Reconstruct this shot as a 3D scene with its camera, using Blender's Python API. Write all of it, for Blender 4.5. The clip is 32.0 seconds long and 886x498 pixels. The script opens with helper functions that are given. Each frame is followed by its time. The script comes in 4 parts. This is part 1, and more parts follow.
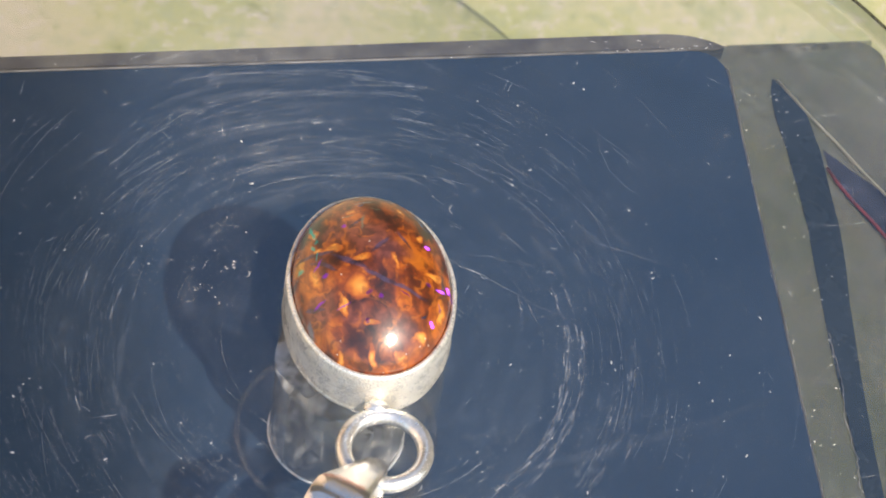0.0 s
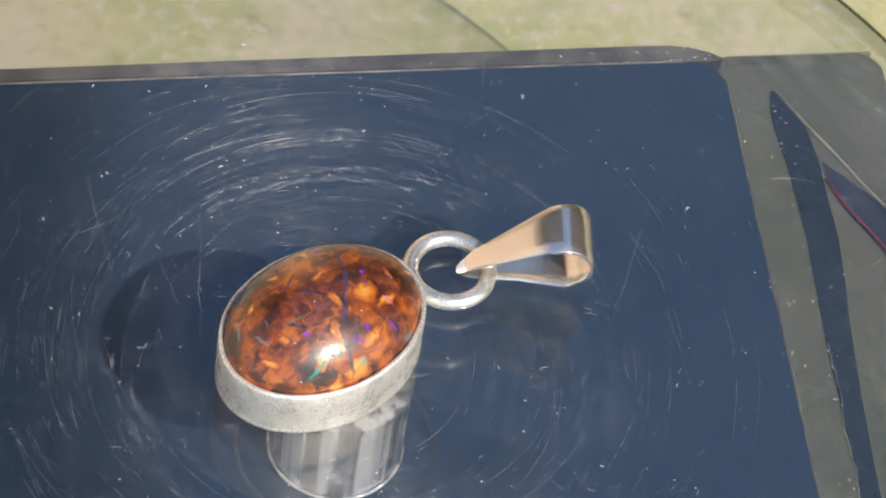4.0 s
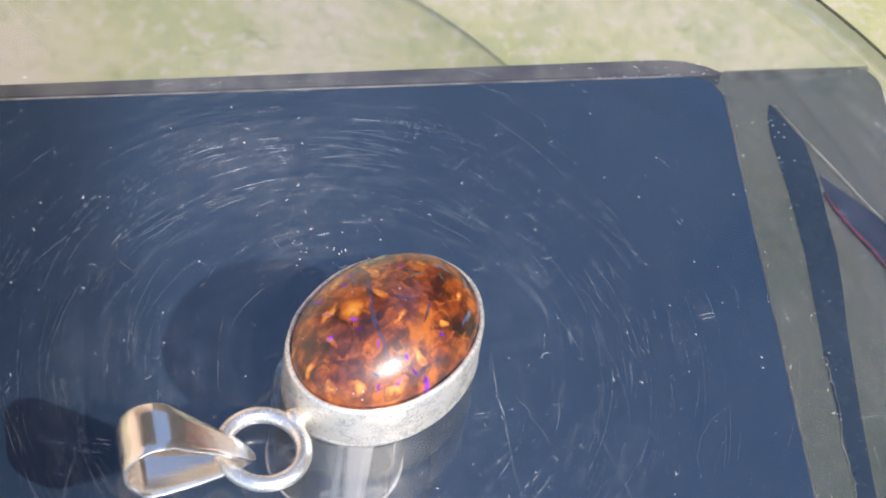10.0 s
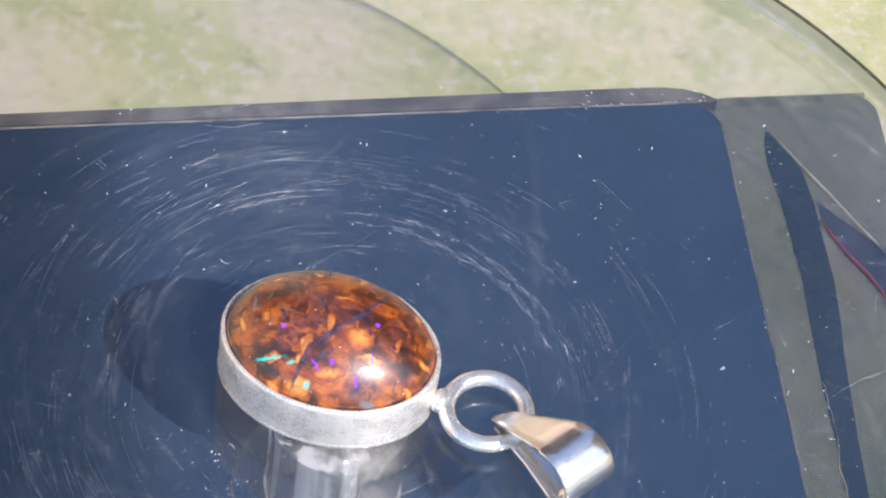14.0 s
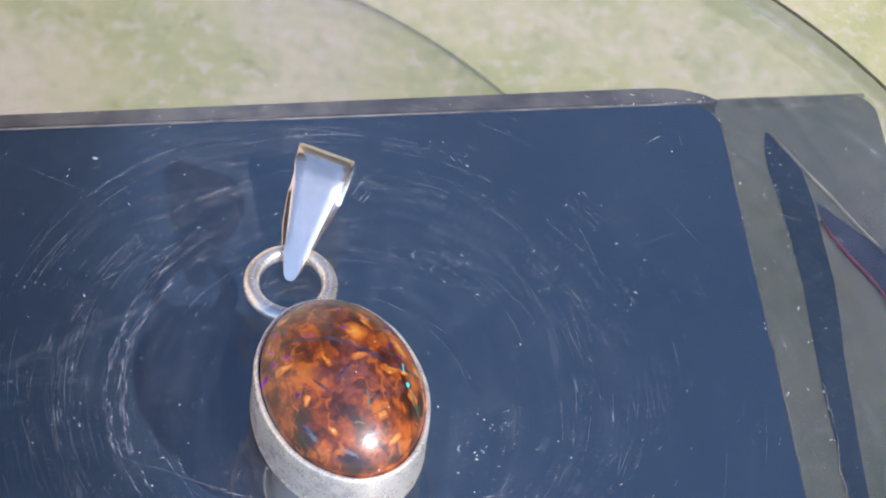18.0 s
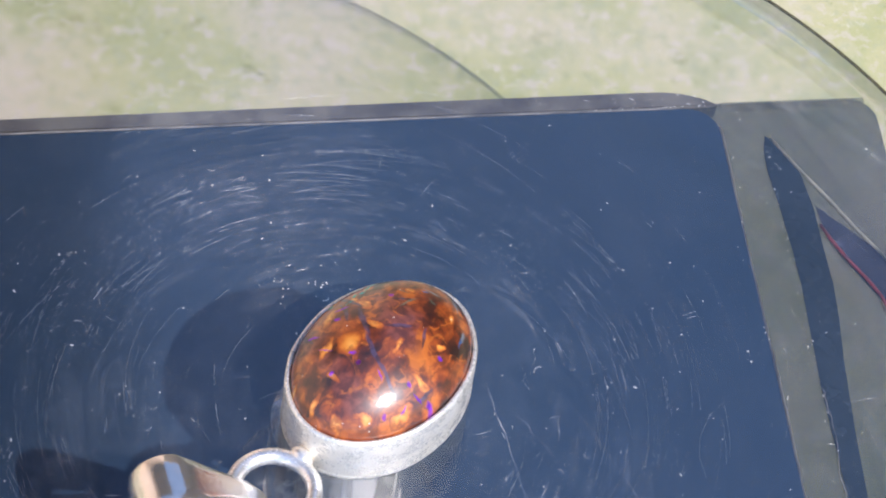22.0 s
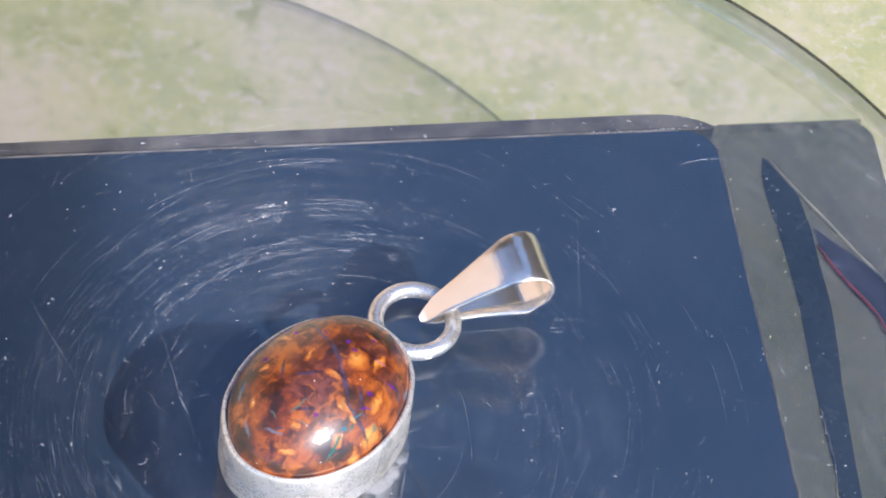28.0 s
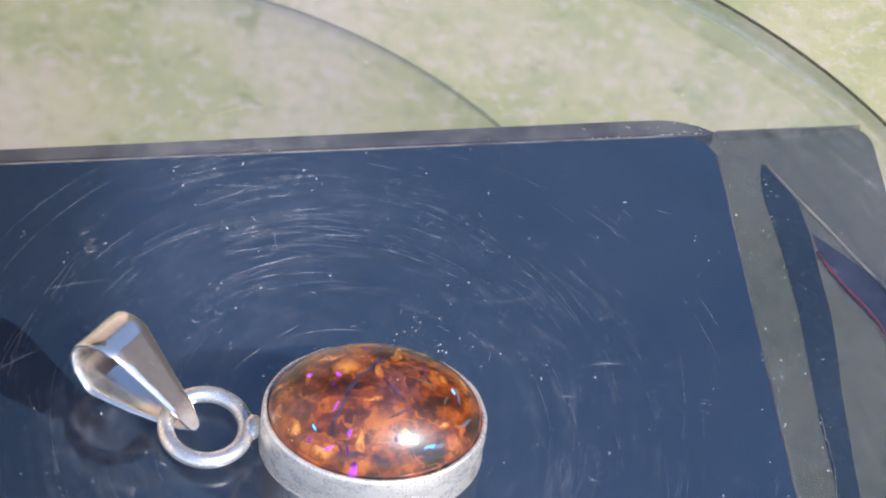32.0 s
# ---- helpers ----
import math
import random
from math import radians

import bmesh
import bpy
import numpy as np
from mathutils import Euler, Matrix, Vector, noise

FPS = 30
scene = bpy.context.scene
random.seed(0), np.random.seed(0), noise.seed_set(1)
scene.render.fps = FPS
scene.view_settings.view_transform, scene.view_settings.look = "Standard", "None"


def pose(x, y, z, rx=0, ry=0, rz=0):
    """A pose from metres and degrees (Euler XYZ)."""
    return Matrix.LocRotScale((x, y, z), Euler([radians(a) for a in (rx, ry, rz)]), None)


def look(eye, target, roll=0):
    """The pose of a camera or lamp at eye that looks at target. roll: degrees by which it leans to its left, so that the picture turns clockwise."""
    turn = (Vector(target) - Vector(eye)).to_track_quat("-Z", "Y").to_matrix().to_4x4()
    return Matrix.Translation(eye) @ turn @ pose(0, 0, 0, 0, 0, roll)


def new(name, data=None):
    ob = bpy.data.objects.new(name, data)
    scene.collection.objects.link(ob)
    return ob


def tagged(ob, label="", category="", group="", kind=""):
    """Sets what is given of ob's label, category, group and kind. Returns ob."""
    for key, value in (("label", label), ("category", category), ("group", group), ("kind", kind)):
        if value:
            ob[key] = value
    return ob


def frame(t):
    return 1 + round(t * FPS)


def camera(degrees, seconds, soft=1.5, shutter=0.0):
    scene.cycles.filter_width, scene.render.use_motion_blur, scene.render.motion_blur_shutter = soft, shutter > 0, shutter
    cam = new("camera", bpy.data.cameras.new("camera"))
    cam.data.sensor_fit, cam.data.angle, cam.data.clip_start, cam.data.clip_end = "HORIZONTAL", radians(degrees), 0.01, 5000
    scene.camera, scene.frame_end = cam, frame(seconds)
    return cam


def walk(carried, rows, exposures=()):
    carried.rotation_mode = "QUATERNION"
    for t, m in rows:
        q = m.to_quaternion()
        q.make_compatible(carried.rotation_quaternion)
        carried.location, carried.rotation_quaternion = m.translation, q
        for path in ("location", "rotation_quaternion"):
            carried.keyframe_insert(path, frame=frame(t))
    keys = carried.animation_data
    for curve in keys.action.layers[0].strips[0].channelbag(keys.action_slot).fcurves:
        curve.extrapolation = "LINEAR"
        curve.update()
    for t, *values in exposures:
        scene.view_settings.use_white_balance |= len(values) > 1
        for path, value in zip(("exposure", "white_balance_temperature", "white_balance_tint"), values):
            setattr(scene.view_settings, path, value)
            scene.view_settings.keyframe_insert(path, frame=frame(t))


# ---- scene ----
# A silver pendant turning on a clear solar display turntable, outdoors in sunshine.
MM = 0.001

cam = camera(14.889, 32.0, soft=2.0)
walk(cam, [
    (0, pose(-0.00000, -0.17284, 0.24520, 36.5972, -5.8035, 5.4724)),
    (0.5, pose(0.00001, -0.17285, 0.24521, 36.6124, -5.7996, 5.4681)),
    (1, pose(-0.00000, -0.17284, 0.24520, 36.5972, -5.8035, 5.4724)),
    (1.5, pose(0.00001, -0.17285, 0.24521, 36.6124, -5.7996, 5.4681)),
    (2, pose(0.00010, -0.17295, 0.24535, 36.7519, -5.7638, 5.4282)),
    (2.5, pose(0.00012, -0.17297, 0.24538, 36.7833, -5.7557, 5.4193)),
    (3, pose(0.00013, -0.17298, 0.24539, 36.7984, -5.7518, 5.4150)),
    (3.5, pose(0.00013, -0.17298, 0.24539, 36.7984, -5.7518, 5.4150)),
    (5.5, pose(0.00014, -0.17299, 0.24541, 36.8136, -5.7479, 5.4107)),
    (6, pose(0.00016, -0.17302, 0.24544, 36.8449, -5.7398, 5.4017)),
    (6.5, pose(0.00016, -0.17302, 0.24544, 36.8449, -5.7398, 5.4017)),
    (7, pose(0.00016, -0.17302, 0.24544, 36.8449, -5.7398, 5.4017)),
    (7.5, pose(0.00015, -0.17301, 0.24542, 36.8298, -5.7437, 5.4061)),
    (8, pose(0.00015, -0.17301, 0.24542, 36.8298, -5.7437, 5.4061)),
    (8.5, pose(0.00015, -0.17301, 0.24542, 36.8298, -5.7437, 5.4061)),
    (9, pose(0.00023, -0.17308, 0.24553, 36.9379, -5.7158, 5.3753)),
    (9.5, pose(0.00030, -0.17316, 0.24564, 37.0461, -5.6879, 5.3446)),
    (10, pose(0.00031, -0.17317, 0.24565, 37.0612, -5.6839, 5.3403)),
    (10.5, pose(0.00031, -0.17317, 0.24565, 37.0612, -5.6839, 5.3403)),
    (11, pose(0.00031, -0.17317, 0.24565, 37.0612, -5.6839, 5.3403)),
    (11.5, pose(0.00031, -0.17317, 0.24565, 37.0612, -5.6839, 5.3403)),
    (12, pose(0.00031, -0.17317, 0.24565, 37.0612, -5.6839, 5.3403)),
    (12.5, pose(0.00031, -0.17317, 0.24565, 37.0612, -5.6839, 5.3403)),
    (13, pose(0.00043, -0.17329, 0.24582, 37.2319, -5.6396, 5.2919)),
    (13.5, pose(0.00064, -0.17350, 0.24612, 37.5410, -5.5591, 5.2046)),
    (14, pose(0.00064, -0.17350, 0.24612, 37.5410, -5.5591, 5.2046)),
    (14.5, pose(0.00063, -0.17349, 0.24611, 37.5258, -5.5630, 5.2088)),
    (16.5, pose(0.00065, -0.17351, 0.24614, 37.5561, -5.5551, 5.2003)),
    (17, pose(0.00065, -0.17351, 0.24614, 37.5561, -5.5551, 5.2003)),
    (17.5, pose(0.00065, -0.17351, 0.24614, 37.5561, -5.5551, 5.2003)),
    (18, pose(0.00065, -0.17351, 0.24614, 37.5561, -5.5551, 5.2003)),
    (18.5, pose(0.00066, -0.17352, 0.24615, 37.5723, -5.5509, 5.1957)),
    (19, pose(0.00066, -0.17352, 0.24615, 37.5723, -5.5509, 5.1957)),
    (19.5, pose(0.00069, -0.17355, 0.24620, 37.6187, -5.5387, 5.1827)),
    (20, pose(0.00070, -0.17357, 0.24621, 37.6338, -5.5348, 5.1784)),
    (20.5, pose(0.00070, -0.17357, 0.24621, 37.6338, -5.5348, 5.1784)),
    (21, pose(0.00070, -0.17357, 0.24621, 37.6338, -5.5348, 5.1784)),
    (21.5, pose(0.00070, -0.17357, 0.24621, 37.6338, -5.5348, 5.1784)),
    (22, pose(0.00070, -0.17357, 0.24621, 37.6338, -5.5348, 5.1784)),
    (22.5, pose(0.00074, -0.17361, 0.24627, 37.6954, -5.5186, 5.1611)),
    (23, pose(0.00084, -0.17371, 0.24641, 37.8347, -5.4820, 5.1220)),
    (23.5, pose(0.00087, -0.17374, 0.24646, 37.8811, -5.4698, 5.1089)),
    (24, pose(0.00087, -0.17374, 0.24646, 37.8811, -5.4698, 5.1089)),
    (24.5, pose(0.00087, -0.17374, 0.24646, 37.8811, -5.4698, 5.1089)),
    (26.5, pose(0.00096, -0.17383, 0.24659, 38.0203, -5.4331, 5.0700)),
    (27, pose(0.00096, -0.17383, 0.24659, 38.0203, -5.4331, 5.0700)),
    (27.5, pose(0.00096, -0.17383, 0.24659, 38.0203, -5.4331, 5.0700)),
    (28, pose(0.00096, -0.17383, 0.24659, 38.0203, -5.4331, 5.0700)),
    (28.5, pose(0.00096, -0.17383, 0.24659, 38.0203, -5.4331, 5.0700)),
    (29, pose(0.00104, -0.17391, 0.24670, 38.1282, -5.4046, 5.0398)),
    (29.5, pose(0.00106, -0.17393, 0.24673, 38.1595, -5.3963, 5.0310)),
    (30, pose(0.00110, -0.17397, 0.24679, 38.2210, -5.3800, 5.0139)),
    (30.5, pose(0.00110, -0.17397, 0.24679, 38.2210, -5.3800, 5.0139)),
    (31, pose(0.00109, -0.17396, 0.24678, 38.2059, -5.3840, 5.0181)),
    (31.5, pose(0.00105, -0.17392, 0.24672, 38.1434, -5.4006, 5.0356)),
    (32, pose(0.00104, -0.17391, 0.24670, 38.1282, -5.4046, 5.0398)),
], exposures=[(0, 0.55, 7500, 11), (2, 0.48, 7550, 11), (3, 0.26, 7450, 11), (5.5, 0.36, 7300, 12), (7, 0.65, 7050, 13), (9, 0.56, 6700, 14), (12, 0.57, 6600, 15),
                (14, 0.58, 6450, 16), (17, 0.35, 6350, 17), (19, 0.53, 6250, 17), (22, 0.56, 6200, 17), (24, 0.55, 6200, 17), (27, 0.60, 6200, 17), (28, 0.48, 6200, 17), (32, 0.42, 6200, 17)])

# ---- light ----
SUN_WAY = Vector((0.60, -0.62, 1.0)).normalized()
world = bpy.data.worlds.new("world")
scene.world = world
world.use_nodes = True
wn = world.node_tree.nodes
sky = wn.new("ShaderNodeTexSky")
sky.sky_type = 'NISHITA'
sky.sun_disc = False
sky.air_density = 1.0
sky.dust_density = 0.2
sky.ozone_density = 3.0
sky.sun_elevation = math.asin(SUN_WAY.z)
sky.sun_rotation = math.atan2(SUN_WAY.x, SUN_WAY.y)
wn["Background"].inputs["Strength"].default_value = 0.15
world.node_tree.links.new(sky.outputs[0], wn["Background"].inputs["Color"])

sun_data = bpy.data.lights.new("sun", 'SUN')
sun_data.energy = 3.1
sun_data.angle = radians(0.53)
sun_data.color = (1.0, 0.95, 0.87)
sun = new("sun", sun_data)
sun.matrix_world = look(SUN_WAY * 3.0, (0, 0, 0))


# ---- node helpers ----
def material(name):
    m = bpy.data.materials.new(name)
    m.use_nodes = True
    m.node_tree.nodes.clear()
    out = m.node_tree.nodes.new("ShaderNodeOutputMaterial")
    return m, m.node_tree, out


def node(nt, kind, **sets):
    n = nt.nodes.new(kind)
    for key, value in sets.items():
        if key == "op":
            n.operation = value
        elif key == "blend":
            n.blend_type = value
        elif key == "feature":
            n.feature = value
        elif key == "vtype":
            n.vector_type = value
        elif key == "gtype":
            n.gradient_type = value
        elif key == "dtype":
            n.data_type = value
        elif key == "clamped":
            n.use_clamp = value
    return n


def link(nt, a, b):
    nt.links.new(a, b)


def feed(nt, socket, value):
    if isinstance(value, bpy.types.NodeSocket):
        link(nt, value, socket)
    else:
        socket.default_value = value


def calc(nt, op, a, b=0.0, clamped=False):
    n = node(nt, "ShaderNodeMath", op=op, clamped=clamped)
    feed(nt, n.inputs[0], a)
    feed(nt, n.inputs[1], b)
    return n.outputs[0]


def mixed(nt, fac, a, b, blend='MIX'):
    n = node(nt, "ShaderNodeMix", dtype='RGBA', blend=blend)
    feed(nt, n.inputs[0], fac)
    feed(nt, n.inputs[6], a if isinstance(a, bpy.types.NodeSocket) else (*a, 1))
    feed(nt, n.inputs[7], b if isinstance(b, bpy.types.NodeSocket) else (*b, 1))
    return n.outputs[2]


def ramp(nt, fac, stops):
    n = node(nt, "ShaderNodeValToRGB")
    els = n.color_ramp.elements
    while len(els) < len(stops):
        els.new(0.5)
    for e, (at, col) in zip(els, stops):
        e.position = at
        e.color = (*col, 1) if len(col) == 3 else col
    link(nt, fac, n.inputs[0])
    return n.outputs[0]


def span(nt, fac, lo, hi, a=0.0, b=1.0):
    n = node(nt, "ShaderNodeMapRange")
    n.interpolation_type = 'SMOOTHSTEP'
    feed(nt, n.inputs[0], fac)
    for i, v in enumerate((lo, hi, a, b)):
        n.inputs[1 + i].default_value = v
    return n.outputs[0]


def coords(nt, scale=1000.0):
    """Object coordinates in millimetres."""
    tc = node(nt, "ShaderNodeTexCoord")
    mp = node(nt, "ShaderNodeVectorMath", op='SCALE')
    mp.inputs[3].default_value = scale
    link(nt, tc.outputs["Object"], mp.inputs[0])
    return mp.outputs[0]


def noisy(nt, vec, scale, detail=4.0, rough=0.55, distortion=0.0, colour=False):
    n = node(nt, "ShaderNodeTexNoise")
    link(nt, vec, n.inputs["Vector"])
    n.inputs["Scale"].default_value = scale
    n.inputs["Detail"].default_value = detail
    n.inputs["Roughness"].default_value = rough
    n.inputs["Distortion"].default_value = distortion
    return n.outputs["Color"] if colour else n.outputs["Fac"]


def warped(nt, vec, scale, amount):
    n = node(nt, "ShaderNodeVectorMath", op='SUBTRACT')
    link(nt, noisy(nt, vec, scale, 3.0, colour=True), n.inputs[0])
    n.inputs[1].default_value = (0.5, 0.5, 0.5)
    m = node(nt, "ShaderNodeVectorMath", op='MULTIPLY_ADD')
    link(nt, n.outputs[0], m.inputs[0])
    m.inputs[1].default_value = (amount, amount, amount)
    link(nt, vec, m.inputs[2])
    return m.outputs[0]


def bumped(nt, height, strength, distance):
    n = node(nt, "ShaderNodeBump")
    n.inputs["Strength"].default_value = strength
    n.inputs["Distance"].default_value = distance
    link(nt, height, n.inputs["Height"])
    return n.outputs[0]


def principled(nt, out, **sets):
    b = node(nt, "ShaderNodeBsdfPrincipled")
    for key, value in sets.items():
        name = {"base": "Base Color", "rough": "Roughness", "metal": "Metallic", "coat": "Coat Weight", "coat_rough": "Coat Roughness",
                "ior": "IOR", "normal": "Normal", "spec": "Specular IOR Level", "coat_normal": "Coat Normal", "coat_ior": "Coat IOR",
                "aniso": "Anisotropic"}[key]
        if key == "base" and not isinstance(value, bpy.types.NodeSocket):
            value = (*value, 1)
        feed(nt, b.inputs[name], value)
    link(nt, b.outputs[0], out.inputs[0])
    return b


def blob_mask(nt, vec, spots):
    """The strongest of many soft oval spots: x, y, half length, half width, turn in degrees."""
    best = None
    for x, y, lx, ly, turn in spots:
        mp = node(nt, "ShaderNodeMapping", vtype='TEXTURE')
        mp.inputs["Location"].default_value = (x, y, 0)
        mp.inputs["Rotation"].default_value = (0, 0, radians(turn))
        mp.inputs["Scale"].default_value = (lx, ly, 40)
        link(nt, vec, mp.inputs["Vector"])
        g = node(nt, "ShaderNodeTexGradient", gtype='SPHERICAL')
        link(nt, mp.outputs[0], g.inputs[0])
        best = g.outputs[1] if best is None else calc(nt, 'MAXIMUM', best, g.outputs[1])
    return best


# ---- materials ----
def make_silver(name, rough=0.2, scratch=0.5, tint=(0.93, 0.90, 0.85), satin=0.4, dents=1.6, patina=(0.66, 0.63, 0.56), spread=0.0, wear=0.3, glitter=None, dull_metal=0.32):
    """Worked silver: a bright polish under a satin of rubbing marks, soft dents, and a grain that sparkles in the sun."""
    m, nt, out = material(name)
    v = coords(nt)
    big = noisy(nt, v, 0.35, 4)
    fine = noisy(nt, v, 5.0, 5, 0.7)
    st = node(nt, "ShaderNodeMapping")
    st.inputs["Scale"].default_value = (1.0, 1.0, 7.0)
    st.inputs["Rotation"].default_value = (0.06, 0.05, 0.5)
    link(nt, v, st.inputs["Vector"])
    lines = noisy(nt, st.outputs[0], 1.1, 5, 0.75)
    worn = noisy(nt, warped(nt, v, 0.5, 1.5), 0.6, 5, 0.65)
    col = mixed(nt, span(nt, big, 0.35, 0.72), tint, patina)
    col = mixed(nt, span(nt, lines, 0.54, 0.70, 0.0, 0.30 * wear), col, (0.44, 0.39, 0.32))
    nick = noisy(nt, v, 2.6, 4, 0.6)
    col = mixed(nt, span(nt, nick, 0.60, 0.72, 0.0, 0.45 * wear), col, (0.38, 0.34, 0.28))
    r = calc(nt, 'ADD', calc(nt, 'MULTIPLY', fine, 0.14), calc(nt, 'MULTIPLY', lines, 0.12))
    r = calc(nt, 'ADD', r, calc(nt, 'ADD', span(nt, worn, 0.35, 0.65, -0.10 * wear, 0.10 * wear), rough - 0.12), True)
    h = calc(nt, 'ADD', calc(nt, 'MULTIPLY', lines, 0.6), calc(nt, 'ADD', calc(nt, 'MULTIPLY', fine, 0.30), calc(nt, 'MULTIPLY', big, dents)))
    bright = principled(nt, out, base=col, rough=r, metal=1.0, normal=bumped(nt, h, scratch, 0.00016))
    grit = bumped(nt, h, scratch, 0.00016) if glitter is None else bumped(nt, noisy(nt, v, 4.6, 3, 0.6), glitter, 0.00014)
    dull = principled(nt, out, base=col, rough=0.36, metal=dull_metal, normal=grit)
    mx = node(nt, "ShaderNodeMixShader")
    link(nt, span(nt, worn, 0.30, 0.70, satin * 0.9 - spread, satin * 1.1 + spread), mx.inputs[0])
    link(nt, bright.outputs[0], mx.inputs[1])
    link(nt, dull.outputs[0], mx.inputs[2])
    link(nt, mx.outputs[0], out.inputs[0])
    return m


def make_clear(name, tint, haze, haze_colour, gloss_rough=0.015, gloss=0.0, brushed=0.0):
    """Clear plastic: light goes straight through, a Fresnel gloss on top, and a thin veil of scuffs and dust."""
    m, nt, out = material(name)
    v = coords(nt)
    tr = node(nt, "ShaderNodeBsdfTransparent")
    tr.inputs[0].default_value = (*tint, 1)
    df = node(nt, "ShaderNodeBsdfDiffuse")
    df.inputs[0].default_value = (*haze_colour, 1)
    gl = node(nt, "ShaderNodeBsdfGlossy")
    gl.inputs["Roughness"].default_value = gloss_rough
    lw = node(nt, "ShaderNodeLayerWeight")
    lw.inputs[0].default_value = 0.5
    sheen = calc(nt, 'ADD', calc(nt, 'MULTIPLY', calc(nt, 'POWER', lw.outputs["Facing"], 5.0), 0.925), 0.075)
    a = node(nt, "ShaderNodeMixShader")
    cloud = noisy(nt, v, 0.09, 5, 0.6)
    fine = noisy(nt, v, 1.3, 5, 0.7)
    sx = node(nt, "ShaderNodeSeparateXYZ")
    link(nt, warped(nt, v, 0.08, 2.5), sx.inputs[0])
    rad = calc(nt, 'SQRT', calc(nt, 'ADD', calc(nt, 'MULTIPLY', sx.outputs[0], sx.outputs[0]), calc(nt, 'MULTIPLY', sx.outputs[1], sx.outputs[1])))
    pol = node(nt, "ShaderNodeCombineXYZ")
    link(nt, rad, pol.inputs[0])
    link(nt, calc(nt, 'MULTIPLY', calc(nt, 'ARCTAN2', sx.outputs[1], sx.outputs[0]), 2.2), pol.inputs[1])
    rings = noisy(nt, pol.outputs[0], 0.9, 6, 0.65)
    f = calc(nt, 'MULTIPLY', span(nt, cloud, 0.25, 0.75, 0.35, 1.5), haze)
    f = calc(nt, 'MULTIPLY', f, span(nt, rings, 0.42, 0.72, 0.7, 1.8))
    f = calc(nt, 'MULTIPLY', f, span(nt, rad, 18.0, 33.0, 1.9, 0.45))
    f = calc(nt, 'MULTIPLY', f, span(nt, fine, 0.3, 0.75, 0.6, 1.5))
    patch = noisy(nt, warped(nt, v, 0.3, 1.5), 0.45, 5, 0.7)
    f = calc(nt, 'MULTIPLY', f, span(nt, patch, 0.46, 0.70, 0.95, 2.0))
    link(nt, f, a.inputs[0])
    link(nt, tr.outputs[0], a.inputs[1])
    link(nt, df.outputs[0], a.inputs[2])
    if brushed:
        an = node(nt, "ShaderNodeBsdfAnisotropic")
        an.inputs["Roughness"].default_value = 0.64
        an.inputs["Anisotropy"].default_value = 0.55
        an.inputs["Rotation"].default_value = 0.0
        tg = node(nt, "ShaderNodeTangent")
        tg.direction_type = 'RADIAL'
        tg.axis = 'Z'
        link(nt, tg.outputs[0], an.inputs["Tangent"])
        sw = node(nt, "ShaderNodeMixShader")
        hair = noisy(nt, pol.outputs[0], 2.6, 6, 0.7)
        rub = calc(nt, 'MULTIPLY', span(nt, hair, 0.46, 0.68, 0.15, 3.2), span(nt, cloud, 0.3, 0.7, 0.5, 1.5))
        rub = calc(nt, 'MULTIPLY', rub, span(nt, rad, 34.0, 52.0, 1.0, 0.12))
        link(nt, calc(nt, 'MULTIPLY', rub, brushed), sw.inputs[0])
        link(nt, a.outputs[0], sw.inputs[1])
        link(nt, an.outputs[0], sw.inputs[2])
        a = sw
    b = node(nt, "ShaderNodeMixShader")
    if gloss:
        b.inputs[0].default_value = gloss
    else:
        link(nt, sheen, b.inputs[0])
    link(nt, a.outputs[0], b.inputs[1])
    link(nt, gl.outputs[0], b.inputs[2])
    link(nt, b.outputs[0], out.inputs[0])
    return m


def make_plain(name, col_a, col_b, scale, rough=0.5, bump=0.2, metal=0.0, spec=0.5):
    m, nt, out = material(name)
    v = coords(nt)
    n1 = noisy(nt, v, scale, 5, 0.6)
    n2 = noisy(nt, v, scale * 9, 4, 0.6)
    col = mixed(nt, span(nt, n1, 0.3, 0.7), col_a, col_b)
    r = span(nt, n2, 0.2, 0.8, max(rough - 0.12, 0.02), rough + 0.12)
    principled(nt, out, base=col, rough=r, metal=metal, spec=spec, normal=bumped(nt, n2, bump, 0.0001))
    return m


